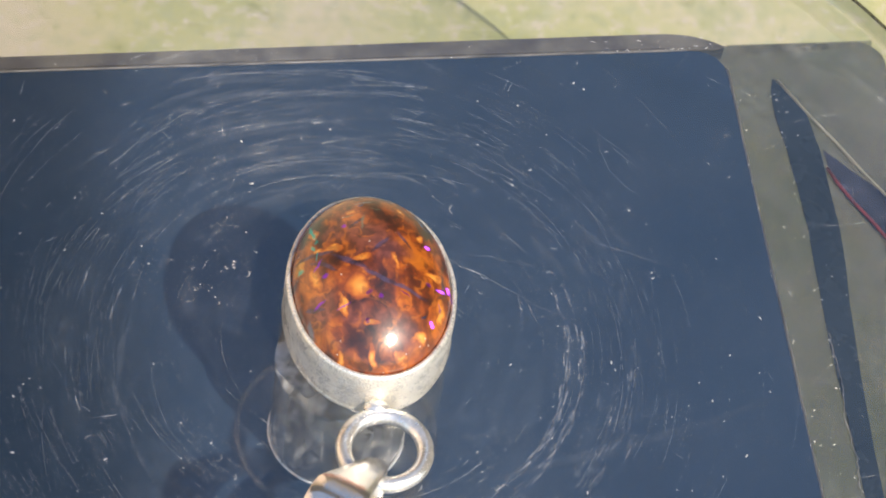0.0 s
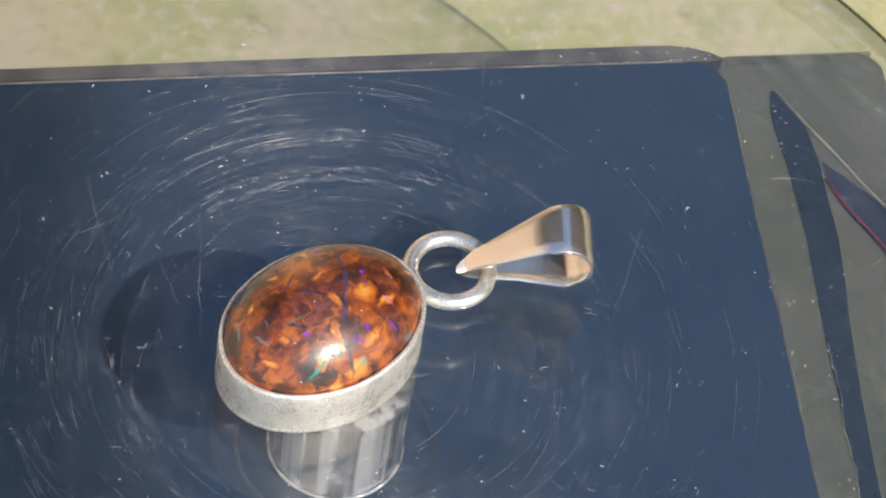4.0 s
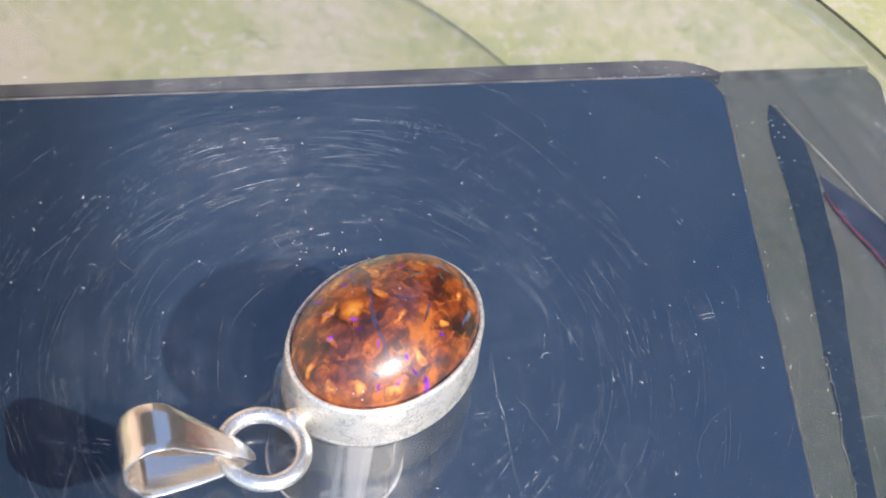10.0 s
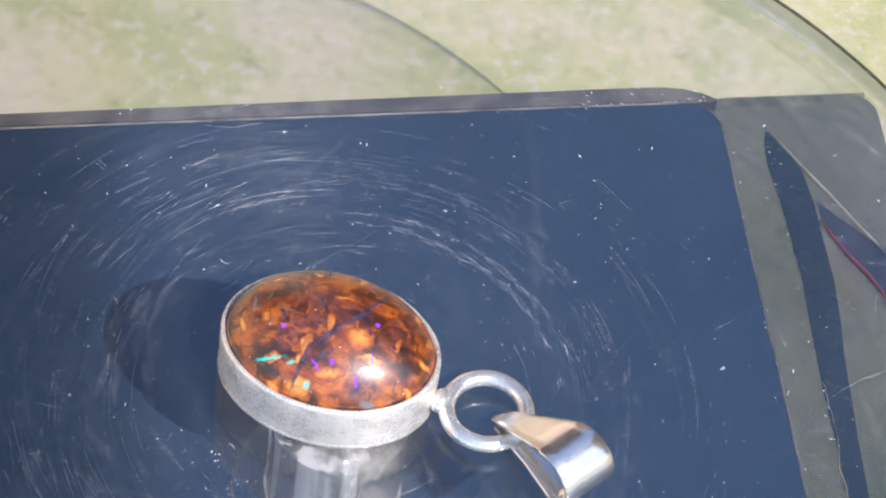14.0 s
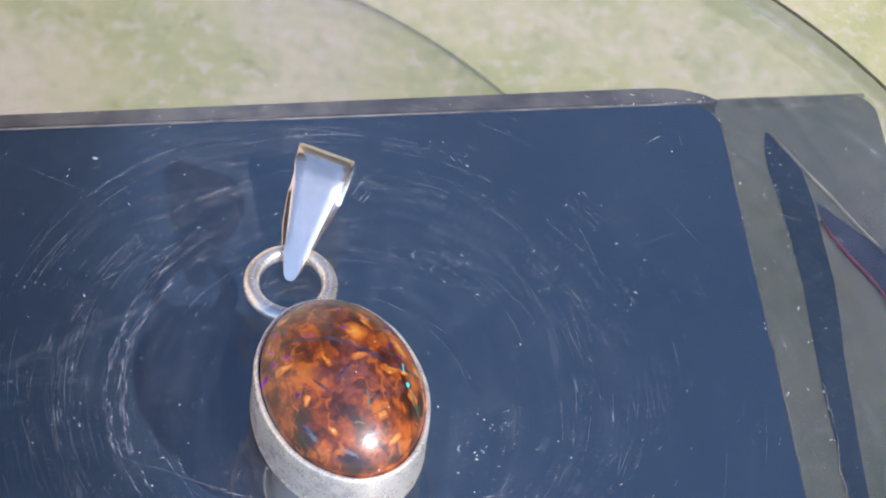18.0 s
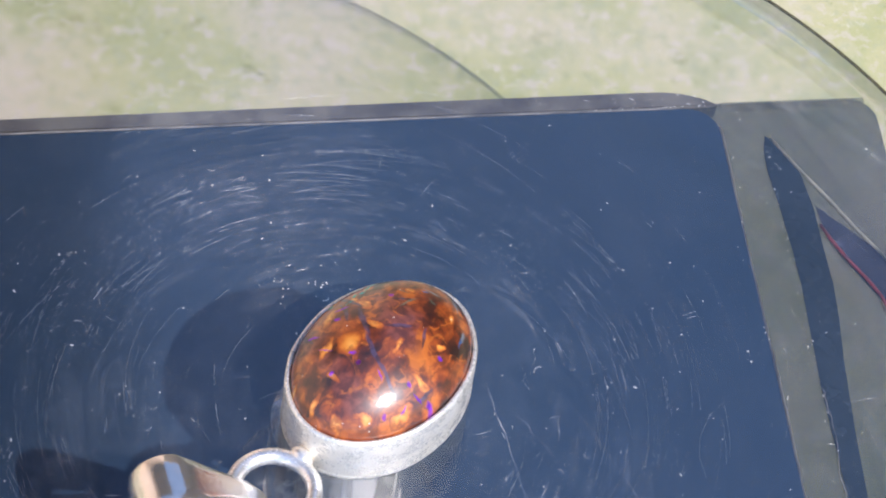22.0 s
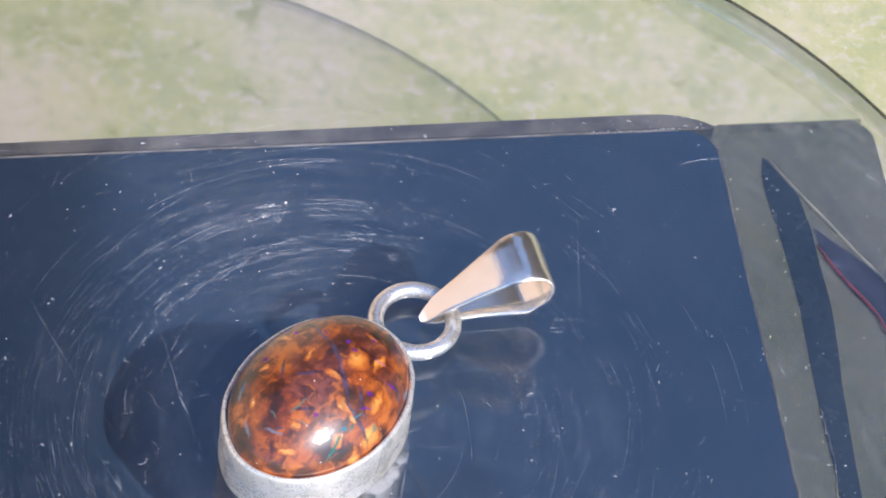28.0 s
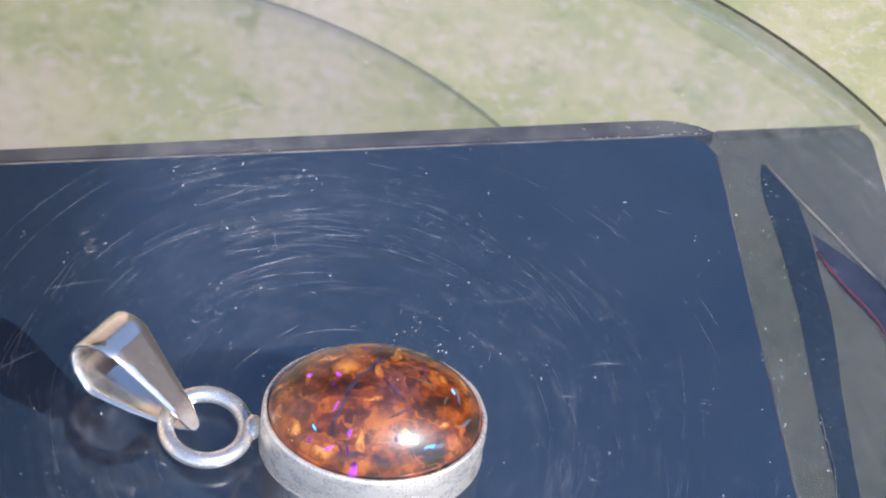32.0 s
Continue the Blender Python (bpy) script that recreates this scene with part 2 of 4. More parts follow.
def make_solid_glass(name, body=0.04, gloss=0.26, rough=0.20, painted_glow=0.85):
    """Cast acrylic with upright tool marks: clear inside, bright where it turns away, sun glow painted on in white
    streaks.
    """
    m, nt, out = material(name)
    v = coords(nt)
    st = node(nt, "ShaderNodeMapping")
    st.inputs["Scale"].default_value = (1.0, 1.0, 0.03)
    link(nt, v, st.inputs["Vector"])
    streak = noisy(nt, st.outputs[0], 0.42, 2, 0.5)
    wave = noisy(nt, v, 0.22, 2, 0.5)
    tr = node(nt, "ShaderNodeBsdfTransparent")
    tr.inputs["Color"].default_value = (0.97, 0.97, 0.97, 1)
    df = node(nt, "ShaderNodeBsdfDiffuse")
    df.inputs[0].default_value = (0.92, 0.92, 0.92, 1)
    gl = node(nt, "ShaderNodeBsdfGlossy")
    gl.inputs["Roughness"].default_value = rough
    link(nt, bumped(nt, calc(nt, 'ADD', streak, wave), 0.6, 0.0016), gl.inputs["Normal"])
    lw = node(nt, "ShaderNodeLayerWeight")
    lw.inputs[0].default_value = 0.5
    a = node(nt, "ShaderNodeMixShader")
    sx = node(nt, "ShaderNodeSeparateXYZ")
    link(nt, v, sx.inputs[0])
    # white diffuse streaks stand in for sunlight caught inside the spindle
    lit_streak = calc(nt, 'MULTIPLY', span(nt, sx.outputs[1], -5.6, -2.5, 0.0, painted_glow), span(nt, streak, 0.42, 0.58, 0.05, 1.0))
    feed(nt, a.inputs[0], calc(nt, 'ADD', lit_streak, body))
    link(nt, tr.outputs[0], a.inputs[1])
    link(nt, df.outputs[0], a.inputs[2])
    b = node(nt, "ShaderNodeMixShader")
    feed(nt, b.inputs[0], calc(nt, 'ADD', calc(nt, 'MULTIPLY', calc(nt, 'POWER', lw.outputs["Facing"], 3.0), 0.7), gloss, True))
    link(nt, a.outputs[0], b.inputs[1])
    link(nt, gl.outputs[0], b.inputs[2])
    link(nt, b.outputs[0], out.inputs[0])
    return m


def make_scratch():
    """A fine groove in clear plastic: nearly all light passes, its flanks glint."""
    m, nt, out = material("scratch_flank")
    v = coords(nt)
    tr = node(nt, "ShaderNodeBsdfTransparent")
    gl = node(nt, "ShaderNodeBsdfGlossy")
    gl.inputs["Roughness"].default_value = 0.44
    gl.inputs[0].default_value = (0.9, 0.92, 0.95, 1)
    mx = node(nt, "ShaderNodeMixShader")
    link(nt, calc(nt, "MULTIPLY", calc(nt, "MULTIPLY", span(nt, noisy(nt, v, 0.22, 3, 0.6), 0.34, 0.60, 0.15, 1.0), span(nt, noisy(nt, v, 1.2, 4, 0.7), 0.36, 0.60, 0.2, 0.78)), calc(nt, "ADD", calc(nt, "POWER", node(nt, "ShaderNodeNewGeometry").outputs["Random Per Island"], 1.8), 0.08), True), mx.inputs[0])
    link(nt, tr.outputs[0], mx.inputs[1])
    link(nt, gl.outputs[0], mx.inputs[2])
    link(nt, mx.outputs[0], out.inputs[0])
    return m


def make_panel():
    m, nt, out = material("solar_glass")
    v = coords(nt)
    big = noisy(nt, v, 0.05, 4, 0.5)
    fine = noisy(nt, v, 0.8, 6, 0.65)
    col = mixed(nt, span(nt, big, 0.3, 0.7), (0.017, 0.037, 0.071), (0.025, 0.047, 0.084))
    col = mixed(nt, span(nt, fine, 0.45, 0.8, 0.0, 0.35), col, (0.038, 0.060, 0.094))
    principled(nt, out, base=col, rough=span(nt, fine, 0.3, 0.8, 0.08, 0.20), ior=1.50, coat=0.5, coat_rough=0.09)
    return m


def make_opal():
    """Brown boulder-opal matrix under a polished dome: soft swirls, orange veins, amber islands, slate seams, and thin
    layers that flash violet, teal or blue when their own tilt meets the sun."""
    m, nt, out = material("boulder_opal")
    v = coords(nt)
    w = warped(nt, v, 0.30, 2.0)
    w2 = warped(nt, w, 0.9, 0.5)
    swirl = noisy(nt, w, 0.30, 2, 0.45, 0.3)
    grain = noisy(nt, w2, 1.0, 3, 0.5, 0.3)
    flow = node(nt, "ShaderNodeMapping")
    flow.inputs["Rotation"].default_value = (0, 0, 0.6)
    flow.inputs["Scale"].default_value = (1.0, 0.42, 1.0)
    link(nt, warped(nt, w, 0.4, 1.6), flow.inputs["Vector"])
    wisp = noisy(nt, flow.outputs[0], 0.72, 3, 0.5, 0.2)
    f = calc(nt, 'ADD', calc(nt, 'MULTIPLY', swirl, 0.50), calc(nt, 'ADD', calc(nt, 'MULTIPLY', wisp, 0.36), calc(nt, 'MULTIPLY', grain, 0.14)))
    col = ramp(nt, f, [(0.40, (0.022, 0.005, 0.002)), (0.455, (0.085, 0.015, 0.003)), (0.50, (0.20, 0.035, 0.005)), (0.545, (0.37, 0.072, 0.007)), (0.60, (0.56, 0.14, 0.012))])
    soft = warped(nt, v, 0.5, 2.2)
    # glowing orange shoulders
    warm = span(nt, blob_mask(nt, soft, [(5.6, -4.0, 1.6, 2.6, -10), (3.2, -6.8, 2.6, 1.8, 30), (-0.6, -8.2, 3.0, 1.6, 0), (5.2, -1.0, 1.8, 1.4, 0), (-5.6, 1.2, 1.8, 3.4, 0),
                                         (-3.6, 1.2, 2.4, 1.6, 20), (1.4, -0.6, 1.4, 1.8, 0), (-3.6, 7.0, 2.6, 1.6, 35), (-4.6, -2.0, 1.6, 2.4, 10), (3.0, 6.6, 2.2, 1.6, -30)]), 0.05, 0.65, 0.0, 0.60)
    col = mixed(nt, warm, col, mixed(nt, span(nt, wisp, 0.40, 0.62), (0.11, 0.018, 0.003), (0.52, 0.115, 0.009)))
    # mauve-brown islands
    mauve = span(nt, blob_mask(nt, soft, [(-0.4, 2.0, 3.2, 2.4, 20), (1.4, 0.8, 2.4, 1.8, 0), (-2.4, 3.2, 2.2, 1.8, 30), (1.2, -6.2, 2.4, 1.6, -20),
                                          (-5.0, -4.0, 1.4, 2.4, 0), (-2.0, -5.4, 1.8, 1.4, 0)]), 0.02, 0.5, 0.0, 0.90)
    col = mixed(nt, mauve, col, mixed(nt, span(nt, grain, 0.36, 0.64), (0.10, 0.022, 0.012), (0.25, 0.066, 0.038)))
    # dark brown pools
    dark = span(nt, blob_mask(nt, soft, [(3.7, -0.6, 2.0, 2.2, 10), (3.7, 4.2, 2.6, 2.0, 0), (1.4, 5.2, 2.0, 1.4, 0), (-0.9, 8.2, 3.4, 1.4, 5),
                                         (-5.4, 5.4, 1.4, 2.4, -15), (5.8, 3.4, 1.2, 2.8, 0), (-3.6, -6.6, 2.2, 1.2, 20), (-3.0, -3.6, 0.9, 0.9, 0)]),
                0.06, 0.7, 0.0, 0.70)
    dark = calc(nt, 'MULTIPLY', dark, span(nt, wisp, 0.40, 0.60, 1.0, 0.25))
    col = mixed(nt, dark, col, (0.026, 0.007, 0.003))
    # fine orange veins that wander through the matrix
    for scale, seed, width, much, hue in ((0.33, 3.9, 0.022, 0.6, (0.055, 0.011, 0.004)), (0.42, 31.1, 0.020, 0.35, (0.065, 0.013, 0.005)),
                                          (0.26, 7.3, 0.024, 0.6, (0.56, 0.14, 0.013)), (0.40, 21.7, 0.028, 0.4, (0.60, 0.17, 0.018))):
        at = node(nt, "ShaderNodeVectorMath", op='ADD')
        link(nt, w2, at.inputs[0])
        at.inputs[1].default_value = (seed, seed * 0.7, seed * 1.3)
        off = calc(nt, 'ABSOLUTE', calc(nt, 'SUBTRACT', noisy(nt, at.outputs[0], scale, 2, 0.4), 0.5))
        vein = calc(nt, 'MULTIPLY', span(nt, off, 0.004, width, much, 0.0), span(nt, wisp, 0.46, 0.58))
        col = mixed(nt, vein, col, hue)
    # amber islands with a dark outline
    crisp = warped(nt, warped(nt, v, 0.45, 1.8), 1.1, 0.35)
    amber = blob_mask(nt, crisp, [(-1.8, -2.9, 1.25, 1.55, 15), (-5.3, -1.0, 0.7, 1.7, 12), (-6.5, 1.1, 0.6, 1.5, 8), (-6.4, 3.3, 0.5, 0.9, 0),
                                  (-3.8, 1.4, 1.4, 0.35, -8), (-1.3, 0.0, 1.0, 0.35, -12), (5.2, -1.5, 1.3, 0.4, 15), (5.6, -4.2, 0.5, 1.5, -10)])
    amber2 = blob_mask(nt, crisp, [(-3.0, -4.2, 0.32, 1.5, 14), (-0.7, -6.0, 0.8, 0.4, 10), (-0.8, -8.7, 0.45, 0.7, 0), (-3.4, -8.0, 0.35, 0.5, 0), (-1.7, 5.6, 0.55, 0.4, 20),
                                   (4.2, 2.5, 0.45, 0.6, 0), (1.4, -0.5, 0.3, 1.2, 10), (3.4, -6.9, 1.0, 0.4, 40), (-4.8, 3.8, 0.4, 0.8, 30), (-2.4, 7.6, 1.2, 0.4, 30), (2.9, 5.6, 0.3, 0.7, 30),
                                   (-5.0, 1.7, 0.5, 0.35, 0), (1.7, -8.4, 0.8, 0.35, 20)])
    amber = calc(nt, 'MAXIMUM', amber, amber2)
    amber_col = ramp(nt, amber, [(0.05, (0.13, 0.027, 0.005)), (0.14, (0.28, 0.058, 0.008)), (0.26, (0.46, 0.10, 0.010)), (0.50, (0.72, 0.24, 0.028)), (0.80, (0.85, 0.38, 0.07))])
    amber_col = mixed(nt, span(nt, grain, 0.36, 0.52, 0.6, 0.0), amber_col, (0.24, 0.048, 0.007))
    col = mixed(nt, span(nt, amber, 0.03, 0.16), col, amber_col)
    # slate and violet seams
    seam = blob_mask(nt, warped(nt, v, 0.35, 1.0), [(-5.0, 1.3, 2.2, 0.26, -12), (-2.2, -0.3, 2.4, 0.30, -32), (0.3, -2.1, 2.3, 0.30, -30), (2.6, -3.2, 2.2, 0.26, -16),
                                  (-4.4, -0.2, 1.9, 0.22, -38), (-5.4, -3.7, 1.1, 0.22, -25), (0.6, 1.3, 1.6, 0.28, 50), (-1.2, 4.0, 0.22, 1.4, -50), (2.8, 2.0, 0.2, 1.4, 25),
                                  (5.9, -1.5, 0.18, 1.1, -8)])
    seam = span(nt, seam, 0.02, 0.40, 0.0, 0.80)
    col = mixed(nt, seam, col, mixed(nt, span(nt, grain, 0.40, 0.62), (0.020, 0.010, 0.024), (0.070, 0.048, 0.100)))
    # grey-blue and grey-green streaks
    flash_v = warped(nt, warped(nt, v, 0.8, 0.6), 2.4, 0.25)
    slate = span(nt, blob_mask(nt, flash_v, [(1.9, 7.8, 0.22, 1.3, 50), (-0.4, 7.0, 1.2, 0.2, 12), (-5.7, -5.2, 0.2, 1.5, 16), (4.4, 5.6, 0.2, 0.9, 35)]), 0.10, 0.6)
    col = mixed(nt, calc(nt, 'MULTIPLY', slate, 0.75), col, (0.16, 0.20, 0.25))
    green = span(nt, blob_mask(nt, flash_v, [(-0.8, 4.1, 0.2, 1.5, -14), (-2.0, 5.0, 1.0, 0.14, 8), (-5.0, 4.4, 0.14, 1.8, 4), (0.6, 6.0, 0.9, 0.14, -20)]), 0.12, 0.7)
    col = mixed(nt, calc(nt, 'MULTIPLY', green, 0.6), col, (0.10, 0.19, 0.14))
    # specks of dust and bubbles just under the polish
    dots = node(nt, "ShaderNodeTexVoronoi")
    dots.inputs["Scale"].default_value = 1.15
    link(nt, v, dots.inputs["Vector"])
    rare = span(nt, noisy(nt, v, 0.33, 2, 0.5), 0.47, 0.60)
    col = mixed(nt, calc(nt, 'MULTIPLY', span(nt, dots.outputs["Distance"], 0.05, 0.10, 0.9, 0.0), rare), col, (0.92, 0.85, 0.75))
    pit = noisy(nt, v, 2.2, 3, 0.5)
    skin = principled(nt, out, base=col, rough=0.42, ior=1.46, spec=0.9, coat=1.0, coat_rough=0.18, coat_ior=1.5,
                      coat_normal=bumped(nt, pit, 0.12, 0.0002))
    # opal layers: each lies at one tilt (in degrees about the stone), so it lights up in one part of the turn
    last = skin.outputs[0]
    layers = ((91, (0.02, 0.62, 0.52), [(-5.0, 4.2, 0.24, 2.1, 2), (-6.3, 0.4, 0.5, 0.5, 0), (-5.2, 2.2, 0.2, 0.7, 10)]),
              (91, (0.36, 0.06, 0.95), [(-3.1, -4.4, 1.2, 0.18, 20), (-2.4, 3.8, 0.4, 0.4, 0), (0.1, -3.9, 0.45, 0.4, 0), (-4.4, -1.2, 0.5, 0.35, 20), (-4.9, 0.2, 0.22, 1.2, -40), (-5.0, -3.6, 0.9, 0.22, 20)]),
              (2, (0.32, 0.05, 0.95), [(4.8, 1.7, 0.4, 0.35, 0), (6.5, -1.7, 0.35, 0.6, 0), (4.6, -5.6, 0.4, 0.4, 0), (5.6, -2.4, 0.9, 0.2, 12)]),
              (280, (0.34, 0.05, 0.95), [(-1.1, -5.9, 0.4, 0.45, 0), (-0.9, -3.5, 0.6, 0.3, 20), (6.7, -1.8, 0.35, 0.6, 0), (5.4, -4.0, 0.2, 0.9, 0), (4.5, -2.3, 0.4, 0.4, 0), (2.2, -3.6, 0.9, 0.16, -30)]),
              (268, (0.05, 0.36, 0.85), [(4.7, 4.8, 0.24, 1.0, 25), (3.8, -5.3, 0.5, 0.2, 30), (-0.6, 6.6, 0.5, 0.2, 10)]),
              (175, (0.03, 0.55, 0.62), [(-4.9, 2.8, 0.3, 0.55, 0), (-4.9, 1.2, 0.18, 0.9, 0)]))
    for turn, hue, spots in layers:
        a = radians(turn + 10.6)
        c, d = math.cos(a), math.sin(a)
        lean = node(nt, "ShaderNodeVectorTransform", vtype='NORMAL')
        lean.convert_from, lean.convert_to = 'OBJECT', 'WORLD'
        lean.inputs[0].default_value = (0.233 * c - 0.538 * d, -0.233 * d - 0.538 * c, 0.81)
        gl = node(nt, "ShaderNodeBsdfGlossy")
        gl.inputs[0].default_value = (*hue, 1)
        gl.inputs["Roughness"].default_value = 0.46
        link(nt, lean.outputs[0], gl.inputs["Normal"])
        mx = node(nt, "ShaderNodeMixShader")
        link(nt, span(nt, blob_mask(nt, flash_v, spots), 0.25, 0.8, 0.0, 0.72), mx.inputs[0])
        link(nt, last, mx.inputs[1])
        link(nt, gl.outputs[0], mx.inputs[2])
        last = mx.outputs[0]
    link(nt, last, out.inputs[0])
    return m


def make_ground():
    """Weathered concrete with a film of algae, pale blooms and lichen."""
    m, nt, out = material("algae_concrete")
    v = coords(nt)
    w = warped(nt, v, 0.03, 14)
    big = noisy(nt, w, 0.030, 4, 0.5)
    mid = noisy(nt, v, 0.16, 5, 0.6)
    fine = noisy(nt, v, 0.9, 5, 0.7)
    col = ramp(nt, big, [(0.34, (0.50, 0.51, 0.22)), (0.46, (0.60, 0.58, 0.30)), (0.55, (0.66, 0.61, 0.38)), (0.66, (0.70, 0.62, 0.46))])
    rosy = span(nt, blob_mask(nt, w, [(18, 96, 34, 22, 10), (2, 84, 16, 8, 0), (40, 84, 14, 10, 0), (-22, 100, 14, 8, 0)]), 0.0, 0.6, 0.0, 0.85)
    col = mixed(nt, rosy, col, (0.80, 0.68, 0.60))
    lush = span(nt, blob_mask(nt, w, [(62, 104, 22, 20, 0), (-48, 86, 34, 26, 0), (-22, 78, 24, 12, 0), (10, 76, 16, 7, 0), (70, 60, 20, 30, 0)]), 0.0, 0.6, 0.0, 0.7)
    col = mixed(nt, lush, col, (0.50, 0.54, 0.17))
    mott = noisy(nt, v, 0.50, 5, 0.6)
    green = span(nt, noisy(nt, w, 0.075, 5, 0.6), 0.48, 0.68, 0.0, 0.6)
    col = mixed(nt, green, col, (0.40, 0.45, 0.20))
    col = mixed(nt, span(nt, mid, 0.54, 0.74, 0.0, 0.35), col, (0.74, 0.67, 0.53))
    col = mixed(nt, span(nt, mid, 0.30, 0.42, 0.4, 0.0), col, (0.27, 0.30, 0.10))
    col = mixed(nt, span(nt, mott, 0.50, 0.66, 0.0, 0.55), col, (0.74, 0.66, 0.56))
    col = mixed(nt, span(nt, mott, 0.34, 0.50, 0.36, 0.0), col, (0.44, 0.48, 0.32))
    white = blob_mask(nt, warped(nt, v, 0.5, 2.2), [(x, y, a, b, t) for x, y, a, b, t in PALE])
    col = mixed(nt, span(nt, white, 0.05, 0.6, 0.0, 0.75), col, (0.86, 0.79, 0.74))
    col = mixed(nt, span(nt, fine, 0.60, 0.78, 0.0, 0.45), col, (0.78, 0.72, 0.56))
    col = mixed(nt, span(nt, fine, 0.24, 0.40, 0.35, 0.0), col, (0.20, 0.22, 0.09))
    col = mixed(nt, 1.0, col, (0.85, 0.86, 0.91), 'MULTIPLY')
    col = mixed(nt, span(nt, blob_mask(nt, v, [(66, 108, 24, 26, 0), (84, 80, 24, 30, 0), (-54, 88, 26, 44, 0)]), 0.0, 0.5, 0.0, 0.75), col, (0.46, 0.46, 0.15))
    grit = noisy(nt, v, 0.55, 6, 0.75)
    col = mixed(nt, span(nt, grit, 0.56, 0.76, 0.0, 0.45), col, (0.80, 0.75, 0.66))
    col = mixed(nt, span(nt, grit, 0.28, 0.44, 0.55, 0.0), col, (0.27, 0.31, 0.13))
    h = calc(nt, 'ADD', calc(nt, 'MULTIPLY', mid, 0.7), calc(nt, 'MULTIPLY', fine, 0.5))
    principled(nt, out, base=col, rough=0.85, spec=0.25, normal=bumped(nt, h, 0.25, 0.0008))
    return m


# pale lichen blooms on the ground: x, y, half sizes in mm, turn
PALE = [(12.1, 92.5, 2.6, 2.0, 0), (19.1, 94.2, 3.0, 1.8, 10), (26.1, 94.0, 2.6, 2.4, 20), (23.7, 101, 2.4, 2.0, 0), (-31.2, 91.7, 2.2, 1.0, 0), (-24.1, 84.0, 0.9, 1.7, -10),
        (-21.8, 85.3, 0.9, 1.6, 10), (-6.8, 79.2, 1.2, 1.6, 0), (3.7, 82.7, 2.2, 1.4, 20), (35.4, 97.9, 2.0, 1.6, 0), (-35.3, 90.0, 0.8, 0.8, 0), (52, 106, 3.0, 2.6, 0), (58, 96, 2.0, 2.4, 0)]

SILVER = make_silver("silver_satin", 0.27, 0.50, (1.0, 0.95, 0.86), 0.58, 1.0, (0.88, 0.82, 0.71), 0.06, 0.15)
SILVER_POLISHED = make_silver("silver_polished", 0.24, 0.14, (1.0, 0.96, 0.90), 0.30, 0.5, (0.93, 0.88, 0.80), 0.04, 0.10)
SILVER_BAIL = make_silver("silver_bail", 0.06, 0.14, (1.0, 0.95, 0.89), 0.19, 0.10, (0.95, 0.89, 0.81), 0.0, 0.1, 0.6, 0.66)
OPAL = make_opal()
ACRYLIC = make_clear("clear_acrylic", (0.985, 0.985, 0.985), 0.007, (0.75, 0.80, 0.88))
ACRYLIC_DISC = make_clear("scuffed_acrylic", (0.985, 0.985, 0.985), 0.0066, (0.66, 0.76, 0.92), 0.09, 0.0, 0.009)
ACRYLIC_EDGE = make_clear("acrylic_edge", (0.86, 0.88, 0.86), 0.05, (0.8, 0.82, 0.8), 0.1, 0.30)
# dark tint stands in for light turned back inside the disc's edge
ACRYLIC_LINE = make_clear("acrylic_arris", (0.52, 0.51, 0.48), 0.10, (0.12, 0.11, 0.09), 0.1, 0.05)
ACRYLIC_SHADOW = make_clear("acrylic_shadow_tint", (0.955, 0.96, 0.95), 0.008, (0.8, 0.82, 0.8), 0.1, 0.015)
ACRYLIC_HUB = make_solid_glass("hub_acrylic")
# half white diffuse, in place of the glints along the spindle's edges
HUB_GLINT = make_solid_glass("hub_glint_acrylic", 0.50, 0.50, 0.25, 0.3)
SMOKED = make_clear("dusty_plastic", (0.46, 0.47, 0.46), 0.25, (0.40, 0.41, 0.36), 0.05)
PLATE_LINE = make_plain("glass_arris", (0.11, 0.11, 0.11), (0.40, 0.38, 0.36), 0.3, 0.35, 0.3)
PANEL = make_panel()
BLACK_EDGE = make_plain("dark_border", (0.080, 0.076, 0.078), (0.20, 0.19, 0.17), 0.20, 0.45, 0.7)
SLOT_SHADE = make_plain("slot_shade", (0.016, 0.026, 0.036), (0.028, 0.041, 0.054), 0.05, 0.25, 0.05)
RED_WIRE = make_plain("red_insulation", (0.10, 0.034, 0.040), (0.27, 0.046, 0.052), 0.6, 0.35, 0.1)
SCRATCH = make_scratch()
RUBBED = make_clear("rubbed_acrylic", (0.97, 0.97, 0.97), 0.09, (0.8, 0.82, 0.86), 0.3, 0.03)
LINT = make_clear("lint_white", (0.95, 0.95, 0.95), 0.17, (0.85, 0.86, 0.88), 0.3, 0.02)
SMEAR = make_clear("smeared_acrylic", (0.99, 0.99, 0.99), 0.011, (0.8, 0.82, 0.86), 0.3, 0.002)
DUST = make_plain("dust_fleck", (0.70, 0.69, 0.66), (0.88, 0.87, 0.84), 0.6, 0.6, 0.0)
GUSSET = make_clear("gusset_plastic", (0.36, 0.38, 0.46), 0.36, (0.18, 0.19, 0.27), 0.1, 0.05)
RIB_EDGE = make_plain("rib_plastic", (0.20, 0.21, 0.16), (0.42, 0.40, 0.32), 0.3, 0.4, 0.2)
LIP = make_clear("lip_plastic", (0.70, 0.71, 0.68), 0.30, (0.50, 0.49, 0.44), 0.3, 0.01)
GROUND = make_ground()
NORTH_WOOD = make_plain("weathered_timber", (0.15, 0.115, 0.085), (0.22, 0.17, 0.13), 0.004, 0.7, 0.3)
RENDERED = make_plain("beige_render", (0.80, 0.60, 0.49), (0.88, 0.68, 0.57), 0.003, 0.8, 0.3)
DARK_REFLECTION = make_plain("dark_reflection", (0.010, 0.010, 0.011), (0.022, 0.020, 0.019), 0.004, 0.8, 0.3)
